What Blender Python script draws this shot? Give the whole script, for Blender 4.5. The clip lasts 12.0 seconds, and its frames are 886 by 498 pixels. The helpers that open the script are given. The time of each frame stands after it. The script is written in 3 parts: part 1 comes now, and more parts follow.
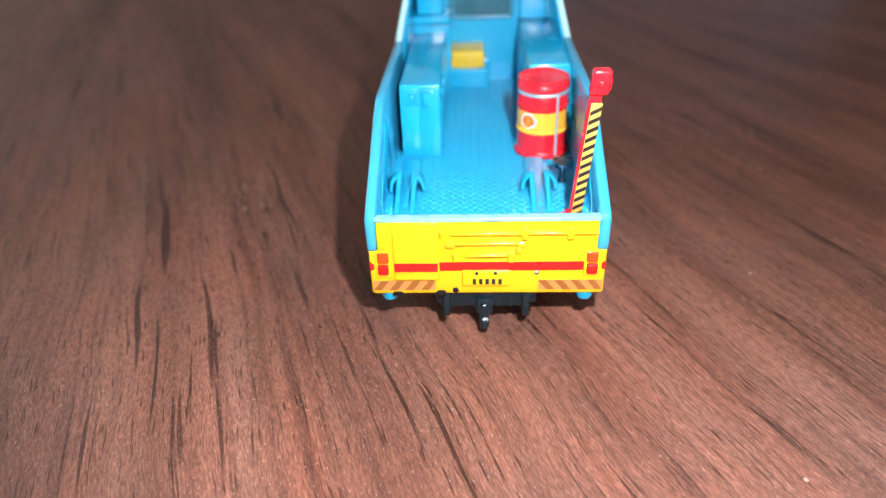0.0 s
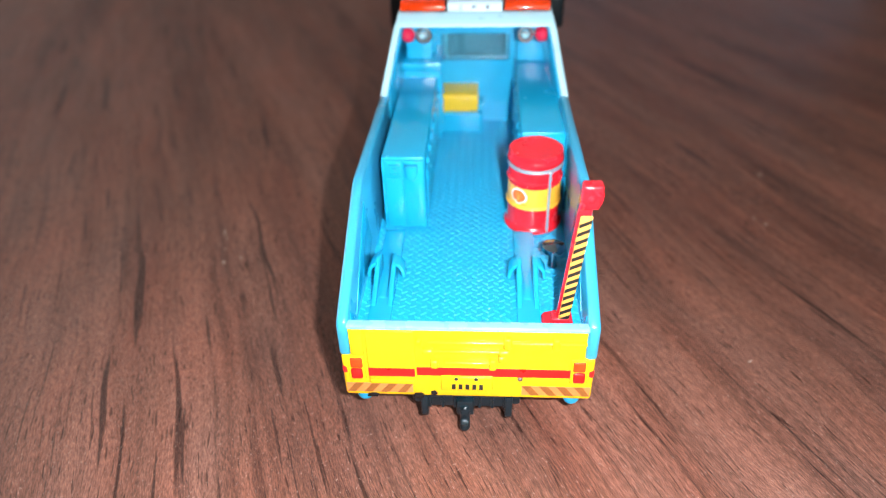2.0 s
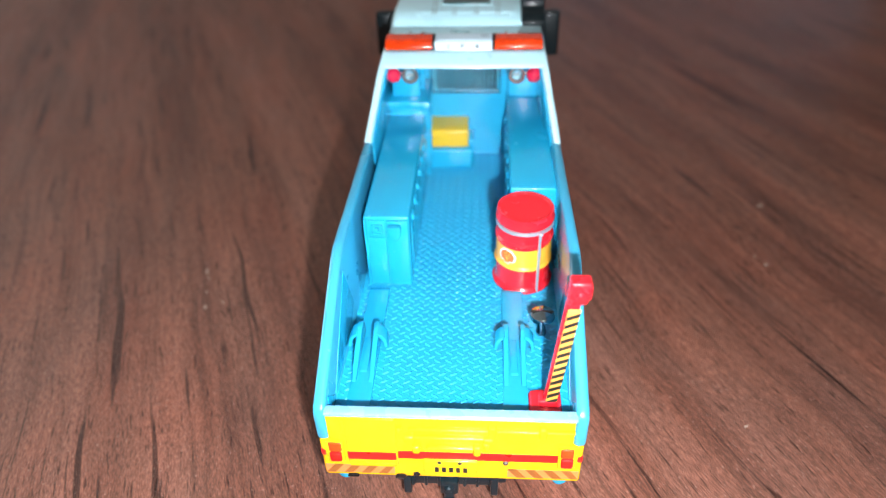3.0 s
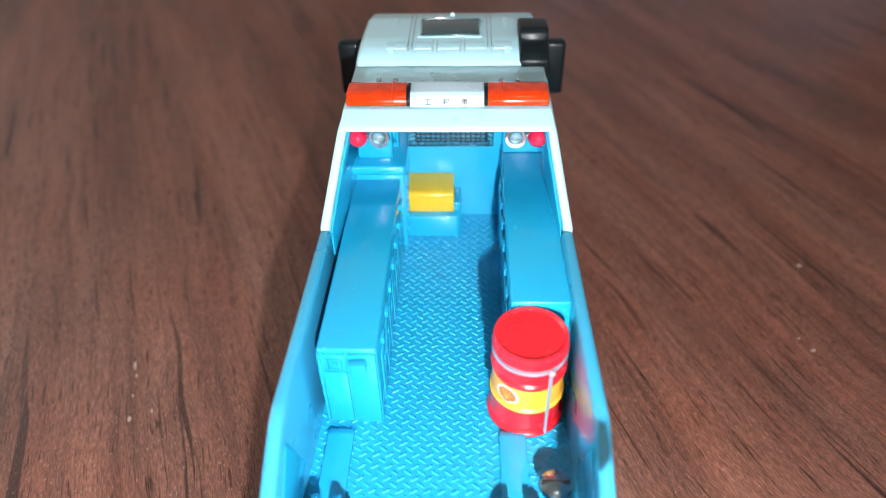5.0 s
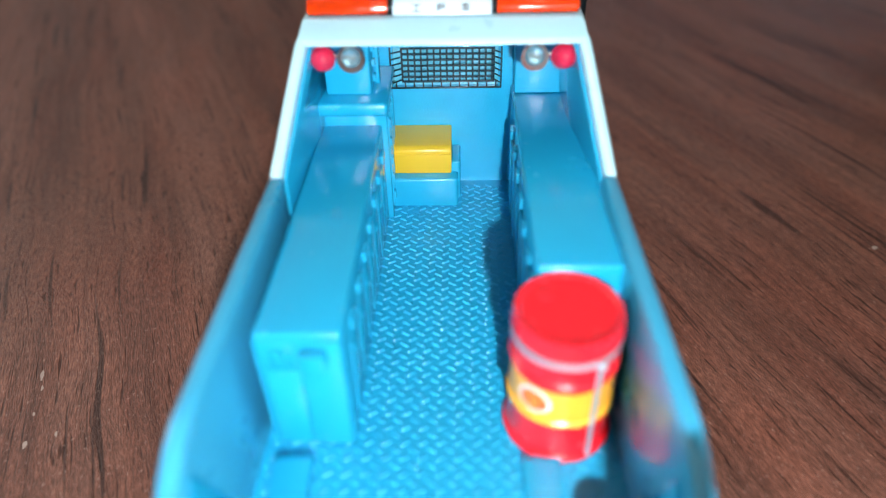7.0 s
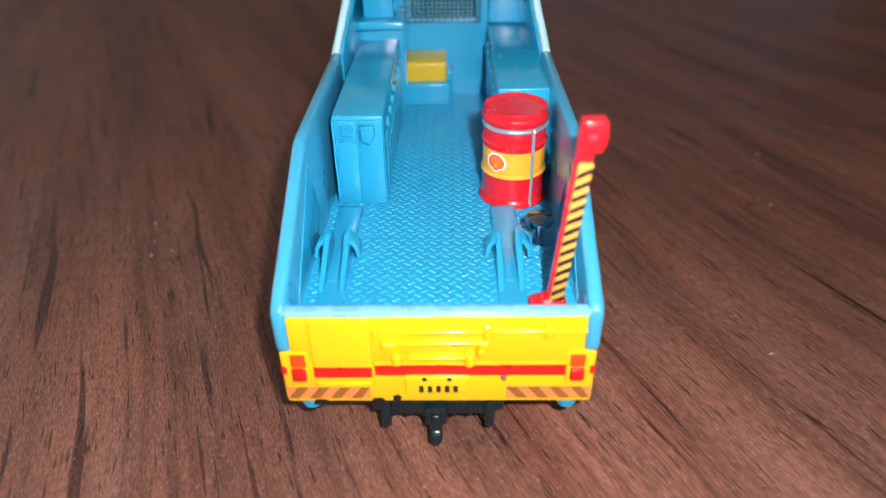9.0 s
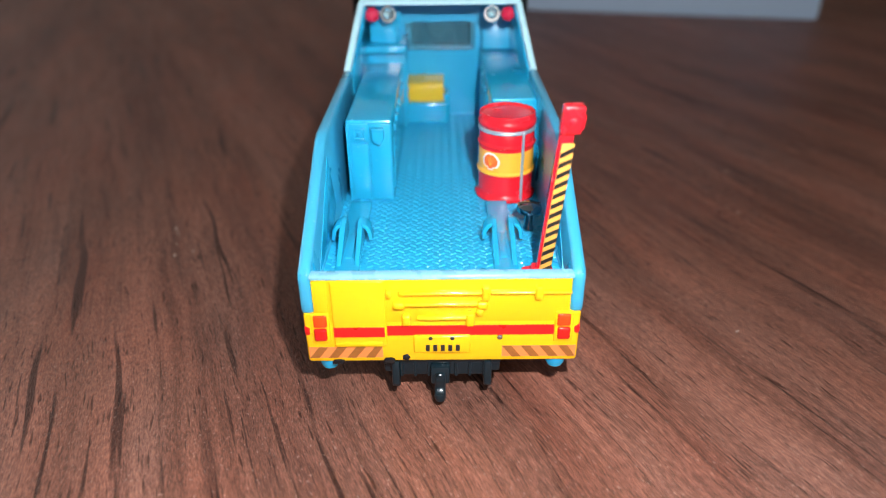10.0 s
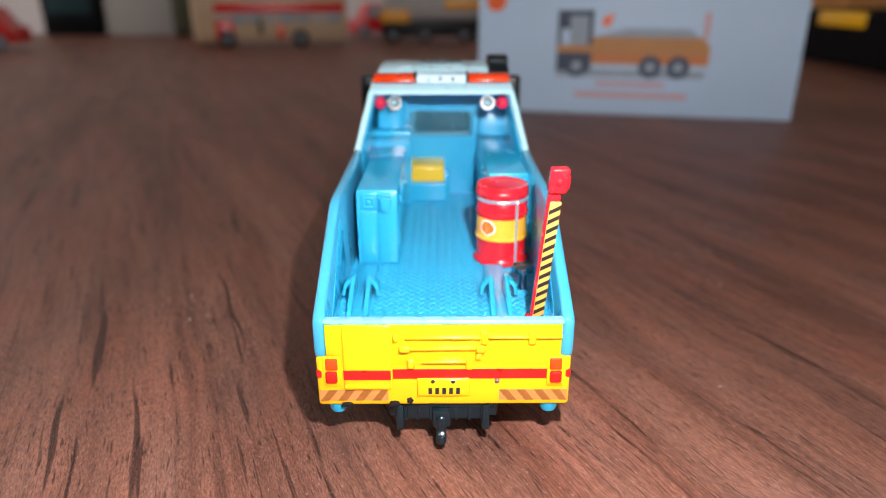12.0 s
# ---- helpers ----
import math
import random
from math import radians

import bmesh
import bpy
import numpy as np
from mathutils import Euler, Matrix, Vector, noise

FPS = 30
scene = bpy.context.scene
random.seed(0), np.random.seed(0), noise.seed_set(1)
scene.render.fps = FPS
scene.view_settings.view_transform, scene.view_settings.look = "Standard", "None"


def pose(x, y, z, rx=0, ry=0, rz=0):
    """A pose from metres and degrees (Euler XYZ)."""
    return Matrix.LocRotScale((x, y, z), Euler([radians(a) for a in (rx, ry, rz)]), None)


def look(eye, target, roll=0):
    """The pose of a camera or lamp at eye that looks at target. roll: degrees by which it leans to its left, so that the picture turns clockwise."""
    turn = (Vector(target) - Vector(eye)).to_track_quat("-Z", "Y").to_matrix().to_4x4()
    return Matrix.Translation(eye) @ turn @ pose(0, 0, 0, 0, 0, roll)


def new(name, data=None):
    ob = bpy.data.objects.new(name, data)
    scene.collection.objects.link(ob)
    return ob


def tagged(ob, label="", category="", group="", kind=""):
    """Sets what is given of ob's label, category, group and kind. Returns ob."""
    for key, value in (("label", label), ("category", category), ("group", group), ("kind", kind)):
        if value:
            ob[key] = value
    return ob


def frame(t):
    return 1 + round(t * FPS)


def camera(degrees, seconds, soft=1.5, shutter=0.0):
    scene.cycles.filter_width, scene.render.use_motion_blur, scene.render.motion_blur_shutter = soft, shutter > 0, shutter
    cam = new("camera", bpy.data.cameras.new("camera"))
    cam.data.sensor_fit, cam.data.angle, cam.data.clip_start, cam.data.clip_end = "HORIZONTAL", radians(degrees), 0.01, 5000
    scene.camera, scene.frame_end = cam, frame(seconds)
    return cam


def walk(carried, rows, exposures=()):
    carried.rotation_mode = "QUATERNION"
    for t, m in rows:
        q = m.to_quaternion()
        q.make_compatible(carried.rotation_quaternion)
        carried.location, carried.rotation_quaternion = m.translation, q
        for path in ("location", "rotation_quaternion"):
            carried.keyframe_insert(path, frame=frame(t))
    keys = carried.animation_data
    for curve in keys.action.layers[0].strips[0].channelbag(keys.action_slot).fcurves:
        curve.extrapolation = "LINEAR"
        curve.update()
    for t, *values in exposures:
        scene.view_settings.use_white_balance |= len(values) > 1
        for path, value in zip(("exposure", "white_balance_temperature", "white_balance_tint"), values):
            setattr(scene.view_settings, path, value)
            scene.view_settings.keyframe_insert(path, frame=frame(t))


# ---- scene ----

# All lengths below are centimetres; U turns them into metres. The toy's tail is at y = 0, the tabletop at z = 0.
U = 0.01
cam = camera(66.5, 12.0, 1.1)
cam.data.dof.use_dof, cam.data.dof.focus_distance, cam.data.dof.aperture_fstop = True, 0.086, 17.0
# seconds, eye, yaw to the left, pitch, roll
PATH = [
    (0.0, -0.157, -7.839, 6.369, 3.23, -31.90, -2.15),
    (0.5, -0.215, -7.753, 6.389, 3.60, -32.15, -2.12),
    (1.0, -0.318, -7.595, 6.627, 4.03, -32.84, -1.86),
    (1.5, -0.142, -7.020, 7.012, 3.97, -34.02, -1.58),
    (2.0, 0.182, -6.297, 7.549, 4.07, -34.89, -1.69),
    (2.5, 0.315, -5.803, 7.943, 3.91, -36.24, -1.34),
    (3.0, 0.372, -5.161, 8.358, 4.24, -37.11, -1.82),
    (3.5, 0.534, -4.488, 8.545, 4.77, -38.62, -2.26),
    (3.7, 0.642, -4.082, 8.593, 4.61, -39.00, -2.05),
    (5.3, 0.146, -1.627, 8.162, 2.50, -39.66, -1.45),
    (5.5, 0.083, -1.287, 7.891, 2.63, -39.35, -1.69),
    (6.0, 0.062, -0.303, 6.966, 2.38, -39.51, -2.31),
    (6.5, 0.078, -0.106, 6.452, 2.17, -38.86, -1.94),
    (6.7, 0.156, -0.251, 6.305, 2.11, -38.39, -1.72),
    (8.3, 0.212, -3.551, 6.585, 1.75, -33.67, -1.00),
    (8.5, 0.199, -4.048, 6.454, 1.74, -33.71, -1.25),
    (9.0, 0.180, -5.182, 6.108, 1.14, -33.30, -0.99),
    (9.5, 0.093, -5.794, 6.006, 0.56, -32.38, -0.73),
    (10.0, 0.018, -6.545, 5.964, -0.00, -29.23, -0.50),
    (10.5, -0.107, -6.932, 5.878, 0.27, -26.86, -0.48),
    (11.0, -0.065, -7.083, 5.847, -0.13, -24.84, -0.44),
    (11.5, -0.057, -7.329, 5.807, -0.63, -22.47, -0.05),
    (12.0, -0.058, -7.575, 5.794, -0.38, -20.80, -0.05),
]


def aim(x, y, z, yaw, pitch, roll):
    """The pose of an eye in centimetres with its turns in degrees."""
    a, b = radians(yaw), radians(pitch)
    eye = Vector((x, y, z)) * U
    return look(eye, eye + Vector((-math.sin(a) * math.cos(b), math.cos(a) * math.cos(b), math.sin(b))), roll)


EXPOSURES = [(0.0, 0.0, 6250, 10), (1.5, 0.05, 6200, 9), (3.0, 0.25, 6350, 10), (3.5, 0.25, 6350, 10), (5.5, 0.46, 6350, 9), (6.0, 0.36, 6350, 9), (6.5, 0.22, 6350, 9), (8.5, -0.16, 6350, 11), (9.0, -0.42, 6550, 12), (9.6, -0.42, 6500, 11), (10.5, -0.2, 6300, 10), (12.0, -0.05, 6600, 13)]
walk(cam, [(t, aim(*row)) for t, *row in PATH], EXPOSURES)

# ---- light ----
world = bpy.data.worlds.new("world")
scene.world = world
world.use_nodes = True
sky = world.node_tree.nodes.new("ShaderNodeTexSky")
sky.sky_type, sky.sun_disc = "NISHITA", False
sky.sun_elevation, sky.sun_rotation = radians(35), radians(100)
world.node_tree.links.new(sky.outputs[0], world.node_tree.nodes["Background"].inputs[0])
world.node_tree.nodes["Background"].inputs[1].default_value = 0.1

# the small torch that the toy is lit with
torch = bpy.data.lights.new("torch", "POINT")
torch.energy, torch.shadow_soft_size, torch.color = 0.92, 0.0016, (0.95, 0.965, 1.0)
new("torch", torch).location = (1.05 * U, -5.7 * U, 7.3 * U)
# unseen fill lamps added to brighten the room: south, overhead and west
room_fill = bpy.data.lights.new("room_fill", "AREA")
room_fill.shape, room_fill.size, room_fill.size_y, room_fill.energy, room_fill.color = "RECTANGLE", 1.3, 1.2, 7.0, (1.0, 0.88, 0.76)
new("room_fill", room_fill).matrix_world = look((0.5, -1.78, 0.75), (0.5, 0.0, 0.6))
brightener = bpy.data.lights.new("brightener", "AREA")
brightener.shape, brightener.size, brightener.energy, brightener.color = "DISK", 0.35, 0.8, (1.0, 0.84, 0.68)
west_fill = bpy.data.lights.new("room_fill", "AREA")
west_fill.shape, west_fill.size, west_fill.size_y, west_fill.energy, west_fill.color = "RECTANGLE", 0.9, 1.2, 13.0, (1.0, 0.88, 0.77)
new("room_fill", west_fill).matrix_world = look((-1.98, 0.6, 0.75), (0.0, 0.6, 0.5))
new("brightener", brightener).matrix_world = look((0.2, -0.5, 1.62), (0.2, -0.5, 0))


# ---- materials ----
def mat(name, rgb, rough=0.4, metal=0.0, coat=0.0, vary=0.12, size=0.004, bump=0.15, bump_size=0.0006, trans=0.0, speck=0.0, spec=0.5, deep=0.15):
    """A surface with blotches of the given size, fine relief and rare specks of dust; sizes in metres."""
    m = bpy.data.materials.new(name)
    m.use_nodes = True
    nt, ln = m.node_tree.nodes, m.node_tree.links
    p = nt["Principled BSDF"]
    tc = nt.new("ShaderNodeTexCoord")
    big = nt.new("ShaderNodeTexNoise")
    big.inputs["Scale"].default_value, big.inputs["Detail"].default_value = 1 / size, 4
    fine = nt.new("ShaderNodeTexNoise")
    fine.inputs["Scale"].default_value, fine.inputs["Detail"].default_value = 1 / bump_size, 2
    for n in (big, fine):
        ln.new(tc.outputs["Object"], n.inputs["Vector"])
    ramp = nt.new("ShaderNodeMapRange")
    ramp.inputs["To Min"].default_value, ramp.inputs["To Max"].default_value = 1 - vary, 1 + vary
    ln.new(big.outputs["Fac"], ramp.inputs["Value"])
    mul = nt.new("ShaderNodeVectorMath")
    mul.operation = "SCALE"
    mul.inputs[0].default_value = rgb
    ln.new(ramp.outputs[0], mul.inputs["Scale"])
    colour = mul.outputs[0]
    if speck:
        dots = nt.new("ShaderNodeTexNoise")
        dots.inputs["Scale"].default_value, dots.inputs["Detail"].default_value = 1 / 0.0009, 1
        ln.new(tc.outputs["Object"], dots.inputs["Vector"])
        cut = nt.new("ShaderNodeMapRange")
        cut.inputs["From Min"].default_value, cut.inputs["From Max"].default_value, cut.inputs["To Max"].default_value = 0.72, 0.78, speck
        ln.new(dots.outputs["Fac"], cut.inputs["Value"])
        mix = nt.new("ShaderNodeMixRGB")
        mix.inputs["Color2"].default_value = (0.6, 0.62, 0.62, 1)
        ln.new(cut.outputs[0], mix.inputs["Fac"])
        ln.new(colour, mix.inputs["Color1"])
        colour = mix.outputs[0]
    ln.new(colour, p.inputs["Base Color"])
    rr = nt.new("ShaderNodeMapRange")
    rr.inputs["To Min"].default_value, rr.inputs["To Max"].default_value = max(0.02, rough - 0.1), rough + 0.1
    ln.new(big.outputs["Fac"], rr.inputs["Value"])
    ln.new(rr.outputs[0], p.inputs["Roughness"])
    b = nt.new("ShaderNodeBump")
    b.inputs["Strength"].default_value, b.inputs["Distance"].default_value = bump, bump_size * deep
    ln.new(fine.outputs["Fac"], b.inputs["Height"])
    ln.new(b.outputs[0], p.inputs["Normal"])
    ln.new(b.outputs[0], p.inputs["Coat Normal"])
    p.inputs["Metallic"].default_value = metal
    p.inputs["Coat Weight"].default_value = coat
    p.inputs["Coat Roughness"].default_value = 0.08
    p.inputs["Transmission Weight"].default_value = trans
    p.inputs["Specular IOR Level"].default_value = spec
    return m


BLUE = mat("blue enamel", (0.014, 0.332, 0.55), 0.22, coat=0.6, vary=0.05, size=0.008, spec=0.5)
BED_BLUE = mat("blue cast bed enamel", (0.014, 0.332, 0.55), 0.4, coat=0.12, vary=0.06, size=0.006, spec=0.5, bump=0.4)
LOCKER_BLUE = mat("blue glossy locker enamel", (0.014, 0.332, 0.55), 0.24, coat=0.45, vary=0.06, size=0.006, spec=0.5, bump=0.1, speck=0.05)
RIM_BLUE = mat("blue worn rim enamel", (0.04, 0.33, 0.52), 0.3, coat=0.5, vary=0.06, size=0.006, speck=0.08)
# paler than the bed: wear plus the torch's highlight painted into the rim
HIGHLIGHT_BLUE = mat("pale blue worn enamel with painted highlight", (0.2, 0.47, 0.62), 0.28, coat=0.4, vary=0.12, size=0.003)
BLUE_ROUGH = mat("blue cast enamel", (0.016, 0.332, 0.55), 0.32, coat=0.5, vary=0.1, bump=0.45, bump_size=0.0003, deep=0.22)
WHITE = mat("white enamel", (0.42, 0.7, 0.78), 0.3, coat=0.3, vary=0.03, size=0.008)
YELLOW = mat("yellow enamel", (0.88, 0.49, 0.006), 0.2, coat=0.4, vary=0.05)
MUSTARD = mat("mustard enamel", (0.62, 0.42, 0.02), 0.35, coat=0.2, vary=0.1)
RED = mat("red enamel", (0.72, 0.012, 0.022), 0.25, coat=0.4, vary=0.06, speck=0.06)
STRIPE_RED = mat("red printed stripe", (0.6, 0.012, 0.01), 0.3, coat=0.2, vary=0.05)
LAMP_RED = mat("red lamp plastic", (0.6, 0.012, 0.008), 0.15, coat=0.5, vary=0.15, size=0.001)
LAMP_ORANGE = mat("orange lamp plastic", (0.72, 0.06, 0.006), 0.15, coat=0.5, vary=0.15, size=0.001)
HATCH = mat("orange hatch print", (0.78, 0.22, 0.06), 0.4, vary=0.1, size=0.001)
HATCH_DARK = mat("brown hatch print", (0.3, 0.1, 0.02), 0.45, vary=0.25, size=0.0005, speck=0.3)
BLACK = mat("black plastic", (0.003, 0.008, 0.01), 0.32, spec=0.25, vary=0.2)
CHASSIS = mat("dark blue-black plastic", (0.004, 0.013, 0.018), 0.32, vary=0.2, coat=0.1)
CHIP = mat("bare dark metal chip", (0.01, 0.01, 0.01), 0.25, vary=0.3)
INK = mat("black print", (0.015, 0.012, 0.01), 0.5, vary=0.1)
BEACON = mat("orange-red clear plastic", (0.95, 0.055, 0.0), 0.14, coat=0.4, vary=0.45, size=0.0012, trans=0.35, bump=0.05)
JEWEL_RED = mat("red glass jewel", (0.75, 0.02, 0.075), 0.08, coat=0.8, vary=0.15, size=0.001, trans=0.3)
JEWEL_CLEAR = mat("clear jewel", (0.55, 0.86, 0.95), 0.05, coat=0.9, vary=0.3, size=0.0008, trans=0.85)
CHROME = mat("chrome", (0.75, 0.78, 0.8), 0.12, metal=1.0, vary=0.06, bump=0.05)
STEEL = mat("dull steel rod", (0.5, 0.62, 0.68), 0.3, metal=0.65, vary=0.15)
SCREW_STEEL = mat("bright turned steel", (0.3, 0.4, 0.45), 0.16, metal=1.0, vary=0.2, size=0.001, bump=0.05)
GLASS_DARK = mat("dark tinted glass", (0.02, 0.07, 0.08), 0.12, coat=0.5, vary=0.1)
GRILLE_BACK = mat("pale grey-blue backing", (0.11, 0.42, 0.56), 0.2, coat=0.6, vary=0.3, size=0.001)
WIRE = mat("dark grille wire", (0.005, 0.026, 0.036), 0.3, vary=0.2)
SEAM = mat("grey joint line", (0.25, 0.31, 0.33), 0.6, vary=0.1)
RUBBER = mat("black rubber", (0.014, 0.014, 0.014), 0.75, vary=0.2)
SIGN_WHITE = mat("white sign plastic", (0.52, 0.7, 0.8), 0.3, coat=0.3, vary=0.04)
LOGO_WHITE = mat("white print", (0.82, 0.76, 0.7), 0.4, vary=0.05)
LOGO_ORANGE = mat("orange print", (0.85, 0.13, 0.015), 0.4, vary=0.1)
BOARD = mat("pale amber board print", (0.88, 0.42, 0.075), 0.4, coat=0.2, vary=0.06)
AMBER = mat("yellow-orange print", (0.9, 0.42, 0.035), 0.35, coat=0.25, vary=0.05)
CARD = mat("pale grey-blue printed card", (0.5, 0.68, 0.88), 0.5, vary=0.05, size=0.03, bump=0.05)
PRINT_TAN = mat("tan print", (0.5, 0.23, 0.07), 0.5, vary=0.15, size=0.01)
PRINT_ORANGE = mat("faded orange print", (0.58, 0.2, 0.06), 0.5, vary=0.15, size=0.01)
PRINT_NAVY = mat("navy print", (0.035, 0.055, 0.1), 0.5, vary=0.2, size=0.006)
PRINT_GREY = mat("grey-blue print", (0.3, 0.38, 0.46), 0.5, vary=0.15, size=0.006)
PRINT_PINK = mat("pale red print", (0.62, 0.36, 0.4), 0.5, vary=0.1)
CREAM = mat("cream paint", (0.56, 0.42, 0.27), 0.4, vary=0.1, size=0.02)
WALL_PAINT = mat("pale lilac-grey wall paint", (0.78, 0.75, 0.78), 0.8, vary=0.06, size=0.4, bump=0.3, bump_size=0.004)
CEILING_PAINT = mat("white ceiling paint", (0.78, 0.78, 0.77), 0.85, vary=0.04, size=0.5, bump=0.2, bump_size=0.004)
FLOOR_TILE = mat("grey-brown floor", (0.25, 0.21, 0.18), 0.5, vary=0.2, size=0.15, bump_size=0.003)
BLACK_CLOTH = mat("black fabric", (0.006, 0.006, 0.007), 0.95, spec=0.1, vary=0.3, size=0.01, bump=0.6, bump_size=0.002)
GREY_BOX = mat("pale grey card", (0.45, 0.46, 0.45), 0.6, vary=0.08, size=0.03)
OLIVE = mat("dark olive plastic", (0.05, 0.055, 0.03), 0.6, vary=0.2)
TYRE_GREY = mat("grey wheel", (0.2, 0.25, 0.3), 0.4, vary=0.2)


def wood():
    """Reddish-brown laminate: broad bands, long streaks, fine fibres and short dark pores along the grain."""
    m = bpy.data.materials.new("brown wood-grain laminate")
    m.use_nodes = True
    nt, ln = m.node_tree.nodes, m.node_tree.links
    p = nt["Principled BSDF"]
    tc = nt.new("ShaderNodeTexCoord")
    turn = nt.new("ShaderNodeMapping")
    turn.inputs["Rotation"].default_value = (0, 0, radians(-23))
    ln.new(tc.outputs["Object"], turn.inputs["Vector"])
    warp = nt.new("ShaderNodeTexNoise")
    warp.inputs["Scale"].default_value, warp.inputs["Detail"].default_value = 14, 2
    ln.new(turn.outputs[0], warp.inputs["Vector"])
    shift = nt.new("ShaderNodeVectorMath")
    shift.operation = "MULTIPLY_ADD"
    shift.inputs[1].default_value = (0.011, 0.03, 0)
    ln.new(warp.outputs["Color"], shift.inputs[0])
    ln.new(turn.outputs[0], shift.inputs[2])

    def grain(across, along, detail=4, rough=0.6):
        s = nt.new("ShaderNodeMapping")
        s.inputs["Scale"].default_value = (1 / across, 1 / along, 1)
        ln.new(shift.outputs[0], s.inputs["Vector"])
        n = nt.new("ShaderNodeTexNoise")
        n.inputs["Scale"].default_value, n.inputs["Detail"].default_value, n.inputs["Roughness"].default_value = 1, detail, rough
        ln.new(s.outputs[0], n.inputs["Vector"])
        return n.outputs["Fac"]

    def ramp(value, stops):
        r = nt.new("ShaderNodeValToRGB")
        while len(r.color_ramp.elements) < len(stops):
            r.color_ramp.elements.new(0.5)
        for e, (at, c) in zip(r.color_ramp.elements, stops):
            e.position, e.color = at, (*c, 1)
        ln.new(value, r.inputs["Fac"])
        return r.outputs["Color"]

    def mix(kind, fac, a, b):
        n = nt.new("ShaderNodeMixRGB")
        n.blend_type = kind
        if isinstance(fac, float):
            n.inputs["Fac"].default_value = fac
        else:
            ln.new(fac, n.inputs["Fac"])
        ln.new(a, n.inputs["Color1"])
        ln.new(b, n.inputs["Color2"])
        return n.outputs["Color"]

    base = ramp(grain(0.012, 0.12), [(0.28, (0.115, 0.042, 0.028)), (0.5, (0.188, 0.078, 0.051)), (0.72, (0.265, 0.118, 0.082))])
    streak = ramp(grain(0.0011, 0.04, 4), [(0.3, (0.62, 0.58, 0.56)), (0.5, (1, 1, 1)), (0.75, (1.14, 1.12, 1.1))])
    col = mix("MULTIPLY", 0.85, base, streak)
    patch = ramp(grain(0.009, 0.035, 2, 0.5), [(0.3, (0.86, 0.94, 1.0)), (0.5, (1, 1, 1)), (0.7, (1.12, 0.99, 0.95))])
    col = mix("MULTIPLY", 0.9, col, patch)
    vein = ramp(grain(0.0036, 0.09, 3, 0.55), [(0.3, (0.24, 0.19, 0.2)), (0.36, (0.8, 0.78, 0.78)), (0.4, (1, 1, 1))])
    col = mix("MULTIPLY", 0.45, col, vein)
    line = ramp(grain(0.0017, 0.05, 2, 0.5), [(0.3, (0.16, 0.12, 0.11)), (0.345, (1, 1, 1)), (1.0, (1, 1, 1))])
    col = mix("MULTIPLY", 0.88, col, line)
    hair = ramp(grain(0.0008, 0.028, 2, 0.5), [(0.3, (0.26, 0.22, 0.21)), (0.345, (1, 1, 1)), (1.0, (1, 1, 1))])
    col = mix("MULTIPLY", 0.85, col, hair)
    fibre = ramp(grain(0.0002, 0.0011, 3, 0.75), [(0.3, (0.36, 0.33, 0.32)), (0.52, (1, 1, 1)), (0.72, (1.75, 1.72, 1.68))])
    col = mix("MULTIPLY", 0.9, col, fibre)
    pores = ramp(grain(0.00032, 0.0042, 1, 0.4), [(0.28, (0.22, 0.18, 0.17)), (0.36, (1, 1, 1)), (1.0, (1, 1, 1))])
    col = mix("MULTIPLY", 0.85, col, pores)
    fleck = ramp(grain(0.0003, 0.0005, 1, 0.4), [(0.0, (0, 0, 0)), (0.66, (0, 0, 0)), (0.8, (0.14, 0.115, 0.1))])
    col = mix("ADD", 1.0, col, fleck)
    ln.new(col, p.inputs["Base Color"])
    rr = nt.new("ShaderNodeMapRange")
    rr.inputs["To Min"].default_value, rr.inputs["To Max"].default_value = 0.34, 0.56
    ln.new(grain(0.0025, 0.02), rr.inputs["Value"])
    ln.new(rr.outputs[0], p.inputs["Roughness"])
    p.inputs["Specular IOR Level"].default_value = 0.34
    b = nt.new("ShaderNodeBump")
    b.inputs["Strength"].default_value, b.inputs["Distance"].default_value = 0.6, 0.00014
    ln.new(mix("MULTIPLY", 1.0, fibre, pores), b.inputs["Height"])
    ln.new(b.outputs[0], p.inputs["Normal"])
    return m


WOOD = wood()


# ---- building helpers ----
def thing(name, at, label, category, group="", turn=0.0):
    """The Empty at a thing's base that carries its parts; at in centimetres, turn in degrees."""
    ob = new(name)
    ob.empty_display_size = 0.005
    ob.matrix_world = pose(at[0] * U, at[1] * U, at[2] * U, 0, 0, turn)
    return tagged(ob, label, category, group)


def part(name, bm, material, parent=None, label="", smooth=True):
    """Links a bmesh, in centimetres in its thing's own axes, as one mesh object under a thing or a part."""
    bmesh.ops.recalc_face_normals(bm, faces=bm.faces)
    bmesh.ops.scale(bm, vec=(U, U, U), verts=bm.verts)
    me = bpy.data.meshes.new(name)
    bm.to_mesh(me)
    bm.free()
    if smooth:
        me.shade_smooth()
        me.set_sharp_from_angle(angle=radians(38))
    me.materials.append(material)
    ob = new(name, me)
    ob.parent = parent
    return tagged(ob, label)


def box(x0, x1, y0, y1, z0, z1, b=0.0, seg=2, bm=None):
    """A box with rounded edges, into bm or a new bmesh."""
    own = bmesh.new()
    bmesh.ops.create_cube(own, size=1, matrix=Matrix.LocRotScale(((x0 + x1) / 2, (y0 + y1) / 2, (z0 + z1) / 2), None, (x1 - x0, y1 - y0, z1 - z0)))
    if b:
        bmesh.ops.bevel(own, geom=own.edges[:], offset=b, segments=seg, affect="EDGES", profile=0.5)
    return joined(own, bm)


